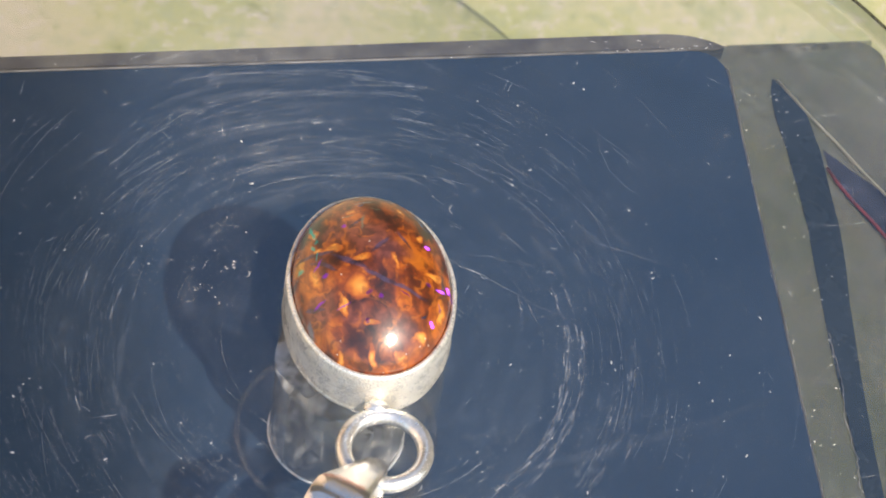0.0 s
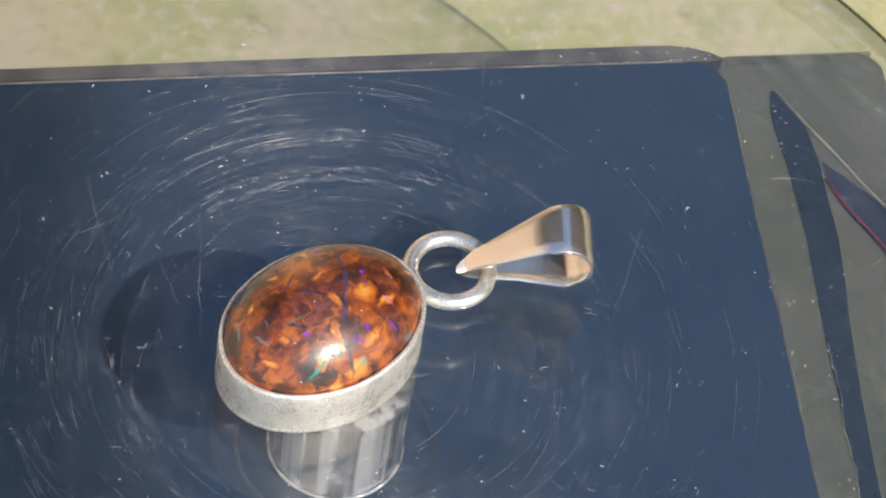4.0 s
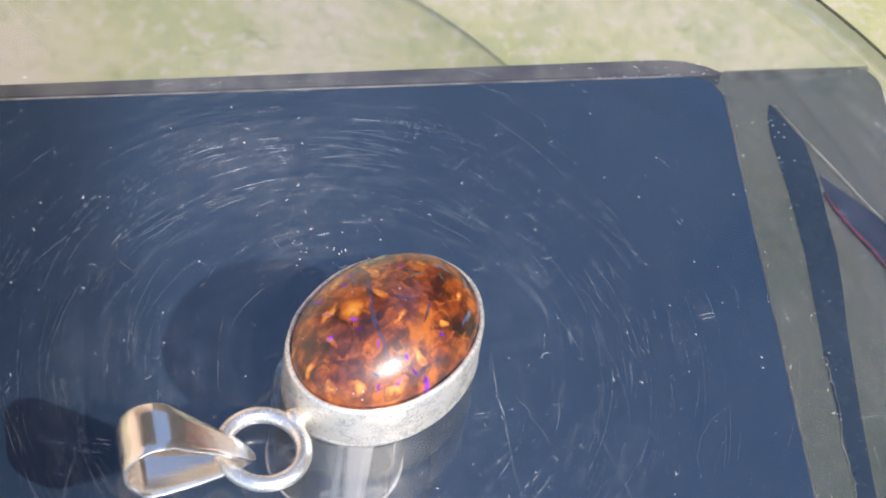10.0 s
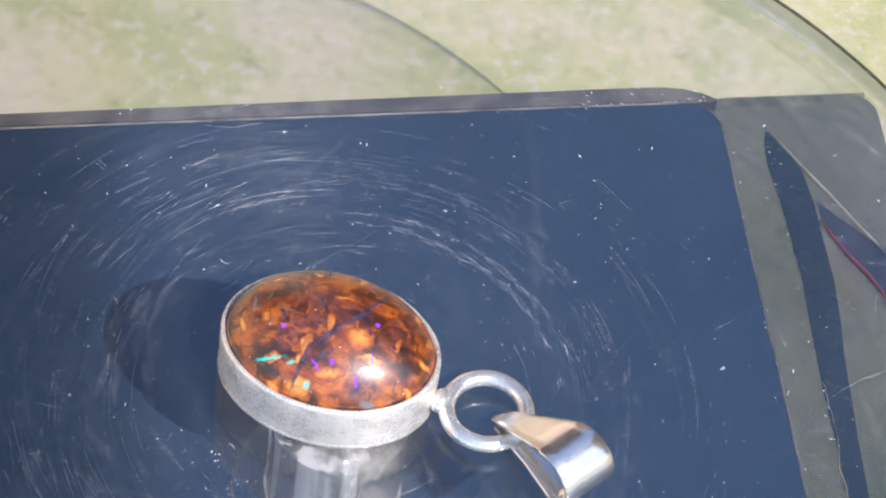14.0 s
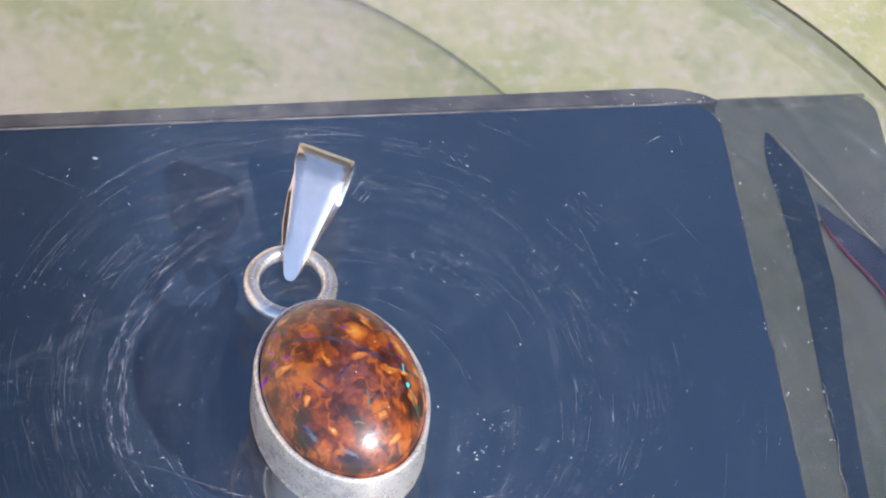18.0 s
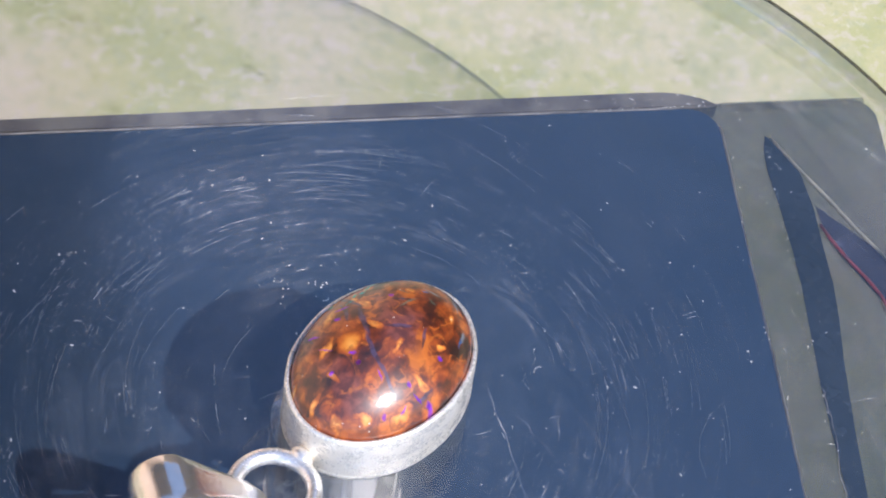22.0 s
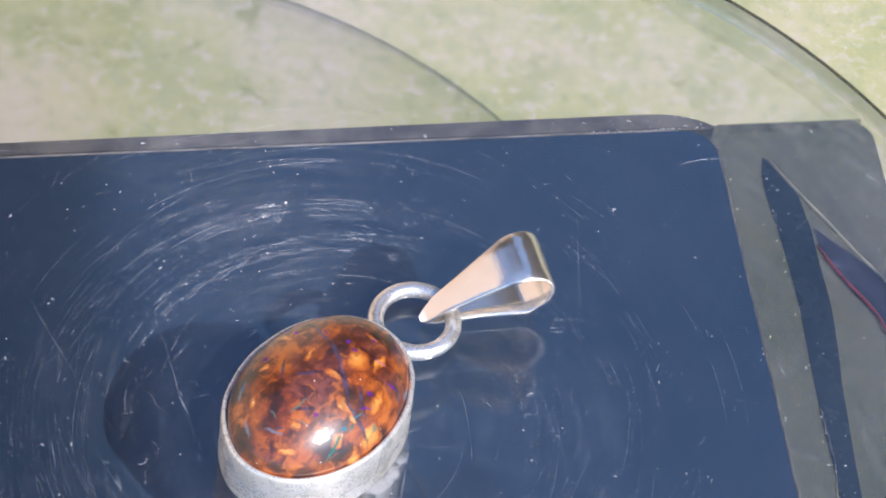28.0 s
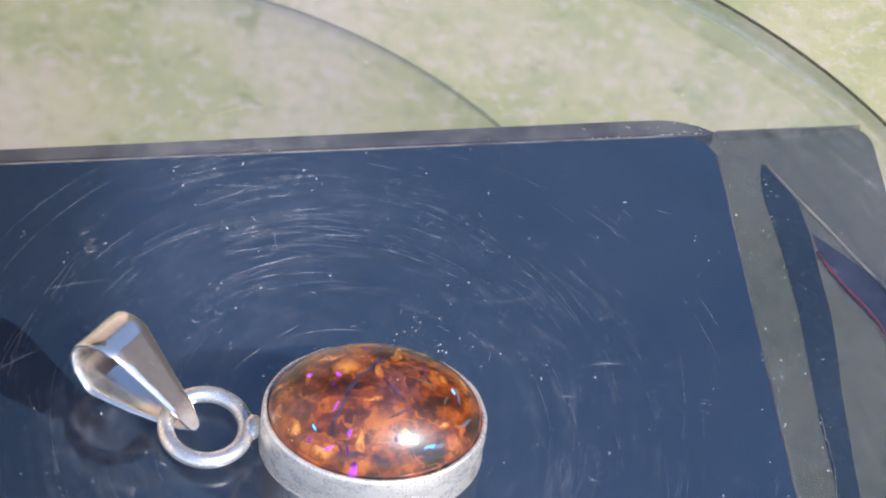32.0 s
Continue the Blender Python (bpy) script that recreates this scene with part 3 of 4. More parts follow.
TIMBER = make_plain("dark_timber", (0.060, 0.038, 0.027), (0.10, 0.065, 0.045), 0.004, 0.7, 0.3)


# ---- mesh helpers ----
def part(name, bm, mat, parent=None, label="", smooth=True):
    """One bmesh, in millimetres, as one mesh object under its thing."""
    me = bpy.data.meshes.new(name)
    bmesh.ops.scale(bm, vec=(MM, MM, MM), verts=bm.verts)
    bm.normal_update()
    bm.to_mesh(me)
    bm.free()
    me.materials.append(mat)
    if smooth:
        for f in me.polygons:
            f.use_smooth = True
    ob = new(name, me)
    ob.parent = parent
    if label:
        ob["label"] = label
    return ob


def sharpen(ob, degrees=35):
    """Flat shading across edges steeper than that."""
    me = ob.data
    bm = bmesh.new()
    bm.from_mesh(me)
    for e in bm.edges:
        if len(e.link_faces) == 2 and e.calc_face_angle(0) > radians(degrees):
            e.smooth = False
    bm.to_mesh(me)
    bm.free()
    return ob


def lathe(profile, n=96, close=True):
    """Turn (radius, height) points about z."""
    bm = bmesh.new()
    rings = []
    for r, z in profile:
        rings.append([bm.verts.new((r * math.cos(2 * math.pi * i / n), r * math.sin(2 * math.pi * i / n), z)) for i in range(n)])
    m = len(rings)
    for j in range(m if close else m - 1):
        a, b = rings[j], rings[(j + 1) % m]
        for i in range(n):
            bm.faces.new((a[i], a[(i + 1) % n], b[(i + 1) % n], b[i]))
    bmesh.ops.recalc_face_normals(bm, faces=bm.faces)
    return bm


def loop_plate(outline, z0, z1, bevel=0.0):
    """A flat plate with that outline between two heights."""
    bm = bmesh.new()
    lo = [bm.verts.new((x, y, z0)) for x, y in outline]
    hi = [bm.verts.new((x, y, z1)) for x, y in outline]
    n = len(outline)
    bm.faces.new(hi)
    bm.faces.new(lo[::-1])
    for i in range(n):
        bm.faces.new((lo[i], lo[(i + 1) % n], hi[(i + 1) % n], hi[i]))
    bmesh.ops.recalc_face_normals(bm, faces=bm.faces)
    if bevel:
        edges = [e for e in bm.edges if abs(e.verts[0].co.z - e.verts[1].co.z) < 1e-6 and e.verts[0].co.z == z1]
        bmesh.ops.bevel(bm, geom=edges, offset=bevel, segments=2, affect='EDGES')
    return bm


def rounded(x0, y0, x1, y1, r, n=8):
    pts = []
    for cx, cy, a in ((x1 - r, y1 - r, 0), (x0 + r, y1 - r, 90), (x0 + r, y0 + r, 180), (x1 - r, y0 + r, 270)):
        for i in range(n + 1):
            t = radians(a + 90 * i / n)
            pts.append((cx + r * math.cos(t), cy + r * math.sin(t)))
    return pts


def tube(path, radius, sides=8, closed=False):
    """A round wire along points."""
    bm = bmesh.new()
    rings = []
    n = len(path)
    for i, q in enumerate(path):
        q = Vector(q)
        a = Vector(path[(i - 1) % n] if closed or i else path[0])
        b = Vector(path[(i + 1) % n] if closed or i < n - 1 else path[-1])
        d = (b - a).normalized()
        side = d.cross(Vector((0, 0, 1)))
        side = side.normalized() if side.length > 1e-6 else Vector((1, 0, 0))
        up = side.cross(d)
        rings.append([bm.verts.new(q + radius * (side * math.cos(2 * math.pi * k / sides) + up * math.sin(2 * math.pi * k / sides))) for k in range(sides)])
    for i in range(n if closed else n - 1):
        a, b = rings[i], rings[(i + 1) % n]
        for k in range(sides):
            bm.faces.new((a[k], a[(k + 1) % sides], b[(k + 1) % sides], b[k]))
    if not closed:
        bm.faces.new(rings[0][::-1])
        bm.faces.new(rings[-1])
    bmesh.ops.recalc_face_normals(bm, faces=bm.faces)
    return bm


# ---- ground ----
GROUND_Z = -50.0


def build_ground():
    bm = bmesh.new()
    bmesh.ops.create_grid(bm, x_segments=24, y_segments=24, size=60000)
    bmesh.ops.translate(bm, vec=(0, 0, GROUND_Z), verts=bm.verts)
    tagged(part("ground", bm, GROUND, None, "", False), "weathered concrete with yellow-green algae and pale lichen blooms", "ground", kind="structure")


build_ground()


def build_reflected_walls():
    """Plain unseen walls some way off, added to close the place and tint reflections."""
    bm = loop_plate(rounded(-3300, -1500, -3000, 4200, 10, 2), GROUND_Z, 3300)
    tagged(part("reflected_wall_west", bm, RENDERED, None, "", False), "unseen plain beige wall added for warm reflections", "wall", kind="structure")
    bm = loop_plate(rounded(1700, -150, 1850, 3600, 10, 2), GROUND_Z, 3600)
    tagged(part("reflected_wall_east", bm, TIMBER, None, "", False), "unseen plain dark brown wall added for dark reflections", "wall", kind="structure")
    bm = loop_plate(rounded(-420, 2900, 1690, 3050, 10, 2), GROUND_Z, 2100)
    tagged(part("reflected_wall_north", bm, NORTH_WOOD, None, "", False), "unseen low brown wall added for dark reflections", "wall", kind="structure")
    bm = loop_plate(rounded(-2990, 2900, -430, 3100, 10, 2), GROUND_Z, 2600)
    tagged(part("reflected_wall_northwest", bm, RENDERED, None, "", False), "unseen plain beige wall added for warm reflections", "wall", kind="structure")
    # unseen near-black slab, added so its reflection darkens the left of the panel
    bm = loop_plate([(-2990, 1250), (-20, 1250), (-300, 2090), (-335, 3100), (-2990, 3100)], 2604, 2760)
    tagged(part("eaves", bm, DARK_REFLECTION, None, "", False), "unseen dark slab added to darken the panel's reflection", "eaves", kind="structure")


build_reflected_walls()

# ---- solar turntable ----
PANEL_TURN = 12.6
PANEL_Z = -14.5
HALF = 44.0

turntable = tagged(new("solar_turntable"), "clear plastic solar display turntable with a dark navy panel", "turntable")
turntable.matrix_basis = pose(0, 0, 0)


def turned(bm):
    bmesh.ops.rotate(bm, matrix=Matrix.Rotation(radians(PANEL_TURN), 3, 'Z'), verts=bm.verts)
    return bm


def build_base():
    # clear top plate that carries the panel
    part("top_plate", turned(loop_plate(rounded(-60, -44.4, 61, 44.9, 2.8), PANEL_Z - 1.4, PANEL_Z - 0.6)), SMOKED, turntable, "dusty grey translucent plastic plate", False)
    # skirts down to the ground
    for x0, y0, x1, y1 in ((-36, -30, -34.6, 18), (34.6, -30, 36, 18), (-34.5, -30, 34.5, -28.6), (-34.5, 16.6, 34.5, 18)):
        part("side_wall", turned(loop_plate(rounded(x0, y0, x1, y1, 0.6, 3), GROUND_Z, PANEL_Z - 1.41)), SMOKED, turntable, "", False)
    part("solar_panel", turned(loop_plate(rounded(-HALF, -HALF, HALF + 0.2, HALF, 3.2), PANEL_Z - 0.59, PANEL_Z, 0.12)), PANEL, turntable,
         "dark navy solar panel under glossy glass", False)
    part("panel_border", turned(loop_plate([(-46, 44.45), (43.6, 44.45), (44.6, 44.7), (43.2, 45.5), (41.2, 46.25), (39.2, 46.55), (36.5, 46.6), (-46, 46.15)], PANEL_Z - 2.4, PANEL_Z - 0.25, 0.15)), BLACK_EDGE, turntable,
         "scuffed dark border strip", False)
    part("glass_edge", turned(tube([(-46, 44.2, PANEL_Z - 0.2), (40.6, 44.2, PANEL_Z - 0.2)], 0.10, 6)), PLATE_LINE, turntable, "pale ground glass edge")
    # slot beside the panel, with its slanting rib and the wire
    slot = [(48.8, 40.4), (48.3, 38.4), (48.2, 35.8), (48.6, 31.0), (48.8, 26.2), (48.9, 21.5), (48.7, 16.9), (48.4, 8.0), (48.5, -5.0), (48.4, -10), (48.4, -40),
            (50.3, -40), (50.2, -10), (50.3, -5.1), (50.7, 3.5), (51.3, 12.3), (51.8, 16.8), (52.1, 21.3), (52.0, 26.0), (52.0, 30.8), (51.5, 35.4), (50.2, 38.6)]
    # thin dark sheet, no opening: the slot's shade is in its colour
    part("slot", turned(loop_plate(slot, PANEL_Z - 0.59, PANEL_Z - 0.45)), SLOT_SHADE, turntable, "dark sheet in place of the slot's shaded depth", False)
    gusset = [(52.3, 31.0), (57.6, 25.0), (60.6, 20.5), (59.5, 13.0), (56.4, 19.6), (54.0, 24.0), (52.6, 27.2)]
    part("gusset", turned(loop_plate(gusset, PANEL_Z - 0.59, PANEL_Z - 0.40)), GUSSET, turntable, "dark slanting gusset", False)
    part("rib_edge", turned(tube([(49.3, 40.0, PANEL_Z - 0.45), (51.6, 35.6, PANEL_Z - 0.4), (53.8, 31.8, PANEL_Z - 0.4), (55.9, 27.8, PANEL_Z - 0.4), (57.7, 24.8, PANEL_Z - 0.4), (60.4, 20.4, PANEL_Z - 0.4)], 0.16, 6)),
         RIB_EDGE, turntable, "pale moulded rib edge")
    part("wire", turned(tube([(52.2, 28.6, PANEL_Z - 0.3), (52.9, 26.6, PANEL_Z - 0.2), (54.0, 24.2, PANEL_Z - 0.15), (55.5, 21.6, PANEL_Z - 0.15), (56.5, 19.5, PANEL_Z - 0.15), (57.6, 15.0, PANEL_Z - 0.2)], 0.16, 10)),
         RED_WIRE, turntable, "red insulated wire")
    rng = random.Random(3)
    path, u = [], 48.5
    for k in range(34):
        u += rng.gauss(0, 0.10) + (48.5 - u) * 0.3
        path.append((u, 9.0 - k * 0.55, PANEL_Z - 0.38))
    part("slot_lip", turned(tube(path, 0.045, 5)), PLATE_LINE, turntable, "ragged pale slot lip")
    part("plate_lip", turned(loop_plate([(44.9, 43.6), (52.0, 43.8), (60.0, 44.3), (60.0, 44.8), (44.9, 44.8)], PANEL_Z - 0.59, PANEL_Z - 0.30, 0.1)), LIP, turntable, "pale dusty raised lip", False)
    path, u = [], 44.35
    for k in range(90):
        u += rng.gauss(0, 0.035) + (44.35 - u) * 0.3
        path.append((u, 41.6 - k * 0.9, PANEL_Z - 0.30))
    part("panel_edge", turned(tube(path, 0.16, 6)), BLACK_EDGE, turntable, "ragged dark sealed edge")
    # collar round the spindle
    part("collar", lathe([(8.9, PANEL_Z + 0.02), (9.4, PANEL_Z + 0.02), (9.35, PANEL_Z + 0.35), (9.2, PANEL_Z + 0.5), (9.1, PANEL_Z + 0.5), (8.95, PANEL_Z + 0.35)], 72), ACRYLIC, turntable,
         "clear raised collar")


build_base()

DISC_R = 66.0
disc_mesh = lathe([(0.02, 0.0), (DISC_R - 0.29, 0.0), (DISC_R - 0.29, -3.0), (0.02, -3.0)], 160, False)
bmesh.ops.delete(disc_mesh, geom=[f for f in disc_mesh.faces if abs(f.normal.z) < 0.5], context='FACES_ONLY')
disc = part("disc", disc_mesh, ACRYLIC_DISC, turntable, "scratched clear acrylic turning disc", False)
part("rim", lathe([(DISC_R - 0.28, -0.25), (DISC_R, -0.3), (DISC_R, -2.75), (DISC_R - 0.28, -2.95)], 160, False), ACRYLIC_EDGE, disc, "clear polished edge")
part("arris", lathe([(DISC_R - 0.33, 0.006), (DISC_R - 0.03, -0.01), (DISC_R + 0.02, -0.22), (DISC_R - 0.31, -0.18)], 160), ACRYLIC_LINE, disc, "upper edge line, its dark inner reflection painted in")
# tinted ring added under the edge so the rim's shadow falls wider
part("shadow_ring", lathe([(DISC_R - 2.8, -3.02), (DISC_R - 0.3, -3.02), (DISC_R - 0.3, -3.14), (DISC_R - 2.6, -3.10)], 160), ACRYLIC_SHADOW, disc, "faint tinted ring added to widen the rim's shadow")
hub = part("spindle", lathe([(0.02, -3.02), (6.3, -3.02), (6.3, -3.6), (6.15, -4.2), (6.15, -13.4), (5.9, -14.3), (0.02, -14.3)], 72, False), ACRYLIC_HUB, disc, "clear acrylic spindle")
sharpen(hub)
part("spindle_bore", lathe([(3.3, -6.6), (3.3, -14.2), (3.5, -14.2), (3.5, -6.4), (0.6, -6.0), (0.6, -6.2)], 48), ACRYLIC_HUB, disc)
part("spindle_rim", lathe([(6.2 + 0.17 * math.cos(k * math.pi / 4), -14.1 + 0.17 * math.sin(k * math.pi / 4)) for k in range(8)], 72), HUB_GLINT, disc, "lower rim with its glint painted white")
for turn, low in ((0.3, -14.0), (2.1, -12.5), (3.9, -14.0)):
    c, d = 6.2 * math.cos(turn), 6.2 * math.sin(turn)
    part("spindle_seam", tube([(c, d, -3.4), (c * 1.005, d * 1.005, -8.0), (c, d, low)], 0.13, 6), HUB_GLINT, disc)
for turn in (1.2, 2.6, 4.4, 5.6):
    c, d = math.cos(turn), math.sin(turn)
    flat = loop_plate([(4.1 * c - 0.9 * d, 4.1 * d + 0.9 * c), (4.1 * c + 0.9 * d, 4.1 * d - 0.9 * c), (4.5 * c + 0.8 * d, 4.5 * d - 0.8 * c), (4.5 * c - 0.8 * d, 4.5 * d + 0.8 * c)], -8.2, -6.1)
    part("spindle_lug", flat, HUB_GLINT, disc, "small moulded lug", False)


def build_scratches():
    """Fine raised-edge scratches in the disc, mostly swirled about the axis."""
    rng = random.Random(11)
    verts, faces = [], []

    def ridge(points, w, h):
        base = len(verts)
        n = len(points)
        for i, (x, y) in enumerate(points):
            xa, ya = points[max(i - 1, 0)]
            xb, yb = points[min(i + 1, n - 1)]
            dx, dy = xb - xa, yb - ya
            ln = math.hypot(dx, dy) or 1.0
            px, py = -dy / ln, dx / ln
            k = math.sin(math.pi * (i + 0.35) / (n - 0.3)) ** 0.5 if n > 2 else 1.0
            for s, z in ((-1.0, 0.0), (-0.45, h * 0.8), (0.45, h * 0.8), (1.0, 0.0)):
                verts.append(((x + px * w * s * k) * MM, (y + py * w * s * k) * MM, (0.004 + z * k) * MM))
        for i in range(n - 1):
            for s in range(3):
                a = base + i * 4 + s
                faces.append((a, a + 1, a + 5, a + 4))

    def arc(r, a0, sweep, drift, w, h):
        n = max(3, int(abs(sweep) * r / 1.6) + 2)
        ridge([((r + drift * i / n) * math.cos(a0 + sweep * i / n), (r + drift * i / n) * math.sin(a0 + sweep * i / n)) for i in range(n)], w, h)

    for _ in range(760):
        r = max(rng.choice((rng.gauss(21.5, 2.5), rng.gauss(27, 4.5), rng.uniform(11, 40), rng.uniform(16, 38))), 9)
        ln = rng.choice((1.5, 3, 5, 8, 12)) * rng.uniform(0.7, 1.3)
        arc(r, rng.uniform(0, 6.283), ln / r, ln * rng.gauss(0, 0.07), rng.choice((0.005, 0.006, 0.008, 0.011)), 0.010)
    for _ in range(520):
        r = rng.choice((rng.gauss(24.5, 1.2), rng.gauss(29, 3.0), rng.uniform(16, 40)))
        ln = rng.uniform(8, 30)
        arc(r, rng.uniform(0, 6.283), ln / r, rng.gauss(0, 1.6), rng.choice((0.004, 0.006, 0.008)), 0.010)
    for _ in range(560):
        r = rng.uniform(11, 46)
        ln = rng.uniform(0.5, 2.0)
        arc(r, rng.uniform(0, 6.283), ln / r, ln * rng.gauss(0, 0.3), rng.choice((0.008, 0.011, 0.015)), 0.012)
    for _ in range(26):
        # short ticks side by side, where something skipped over the disc
        x, y, a, turn = rng.uniform(-34, 34), rng.uniform(-34, 34), rng.uniform(0, 6.283), rng.gauss(0, 0.3)
        for k in range(rng.randrange(4, 9)):
            u, q = x + k * 0.45 * math.cos(a + 1.57), y + k * 0.45 * math.sin(a + 1.57)
            ln = rng.uniform(0.6, 1.6)
            ridge([(u, q), (u + 0.5 * ln * math.cos(a + turn), q + 0.5 * ln * math.sin(a + turn)), (u + ln * math.cos(a + turn), q + ln * math.sin(a + turn))], rng.choice((0.012, 0.02, 0.03)), 0.012)
    for _ in range(460):
        x, y = rng.uniform(-50, 50), rng.uniform(-50, 50)
        if math.hypot(x, y) > 58:
            continue
        a, ln, bend = rng.uniform(0, 6.283), rng.choice((0.5, 0.8, 1.2, 2, 3, 5, 9)), rng.gauss(0, 0.08)
        ridge([(x + ln * k / 4 * math.cos(a + bend * k), y + ln * k / 4 * math.sin(a + bend * k)) for k in range(5)], rng.choice((0.008, 0.011, 0.016)), 0.01)
    # bright single strokes
    for xa, ya, xb, yb in ((-17.7, -16.2, -23.0, -5.6), (-12.6, -23.3, -23.1, -6.0), (-15.8, -18.6, -23.1, -6.3), (-13.0, -14.3, -18.6, -6.9), (-13.4, 20.8, -1.1, 24.5),
                           (18.4, -12.1, 15.5, -15.2), (12.5, -18.8, 9.7, -20.7), (21.8, -20.1, 7.5, -24.3), (16.3, -13.6, 8.8, -21.2), (-24.3, -1.3, -25.0, 6.1)):
        ra, rb = math.hypot(xa, ya), math.hypot(xb, yb)
        aa, ab = math.atan2(ya, xa), math.atan2(yb, xb)
        sweep = (ab - aa + math.pi) % (2 * math.pi) - math.pi
        arc(ra, aa, sweep, rb - ra, 0.012, 0.012)
    me = bpy.data.meshes.new("scuffing")
    me.from_pydata(verts, [], faces)
    me.materials.append(SCRATCH)
    for f in me.polygons:
        f.use_smooth = True
    ob = new("scuffing", me)
    ob.parent = disc
    tagged(ob, "fine swirled scratches", kind="stuff")
    # rubbed rings left by earlier displays
    verts, faces = [], []
    for _ in range(330):
        r = rng.choice((rng.gauss(19.6, 0.22), rng.gauss(20.9, 0.22), rng.gauss(25.5, 0.8)))
        a = rng.gauss(-0.2, 0.32) if rng.random() < 0.72 else rng.uniform(0, 6.283)
        arc(r, a, rng.uniform(0.3, 2.6) / r, rng.gauss(0, 0.08), rng.choice((0.008, 0.015, 0.03, 0.06)), 0.006)
    # long straight drags
    for xa, ya, xb, yb, w in ((12.1, 16.2, 39.5, 10.7, 0.035), (36.6, 17.0, 40.2, 9.3, 0.04), (9.9, 11.4, 16.1, 11.1, 0.03), (6.9, -35.9, -5.5, -24.3, 0.06), (19.7, -24.9, 13.7, -28.9, 0.05),
                              (4.4, 12.5, 20.1, 4.9, 0.035), (21.5, -19.7, 10.1, -18.5, 0.03), (-30, 12, -12, 30, 0.03), (-34, -8, -20, -30, 0.03), (-6, 34, 24, 26, 0.025), (15.2, 5.5, 14.6, 7.5, 0.05)):
        ridge([(xa + (xb - xa) * k / 9 + rng.gauss(0, 0.08), ya + (yb - ya) * k / 9 + rng.gauss(0, 0.08)) for k in range(10)], w, 0.006)
    me = bpy.data.meshes.new("wear_ring")
    me.from_pydata(verts, [], faces)
    me.materials.append(RUBBED)
    ob = new("wear_ring", me)
    ob.parent = disc
    tagged(ob, "pale rubbed rings", kind="stuff")
    # curled lint and nicks
    verts, faces = [], []
    for _ in range(140):
        r, a, turn, bend, ln = 50 * math.sqrt(rng.random()), rng.uniform(0, 6.283), rng.uniform(0, 6.283), rng.gauss(0, 0.35), rng.choice((0.4, 0.6, 0.9, 1.4))
        x, y, path = r * math.cos(a), r * math.sin(a), []
        for k in range(6):
            path.append((x, y))
            x, y, turn = x + ln / 5 * math.cos(turn), y + ln / 5 * math.sin(turn), turn + bend
        ridge(path, rng.choice((0.02, 0.03, 0.045)), 0.01)
    me = bpy.data.meshes.new("lint")
    me.from_pydata(verts, [], faces)
    me.materials.append(LINT)
    ob = new("lint", me)
    ob.parent = disc
    tagged(ob, "curled pale lint and nicks", kind="stuff")
    # faint wide smears
    verts, faces = [], []
    for xa, ya, xb, yb, w in ((13.7, -12.5, 38.6, -0.4, 0.45), (28.3, -6.8, 37.3, -2.3, 0.3), (21.4, -9.6, 39.3, 0.3, 0.35), (-2, -34, 6, -26, 0.5), (26, 20, 34, 30, 0.4)):
        ridge([(xa + (xb - xa) * k / 9 + rng.gauss(0, 0.1), ya + (yb - ya) * k / 9 + rng.gauss(0, 0.1)) for k in range(10)], w, 0.002)
    for _ in range(120):
        r, ln = rng.choice((rng.gauss(24, 3), rng.uniform(14, 40))), rng.uniform(1.5, 7)
        arc(r, rng.uniform(0, 6.283), ln / r, ln * rng.gauss(0, 0.15), rng.choice((0.10, 0.2, 0.35)), 0.002)
    me = bpy.data.meshes.new("smearing")
    me.from_pydata(verts, [], faces)
    me.materials.append(SMEAR)
    ob = new("smearing", me)
    ob.parent = disc
    tagged(ob, "faint wide smears", kind="stuff")


def fleck_mesh(seed, size, flat=0.5):
    rng = random.Random(seed)
    bm = bmesh.new()
    bmesh.ops.create_icosphere(bm, subdivisions=1, radius=size)
    for q in bm.verts:
        q.co *= rng.uniform(0.6, 1.3)
        q.co.z = max(q.co.z * flat, -size * 0.2)
    return bm


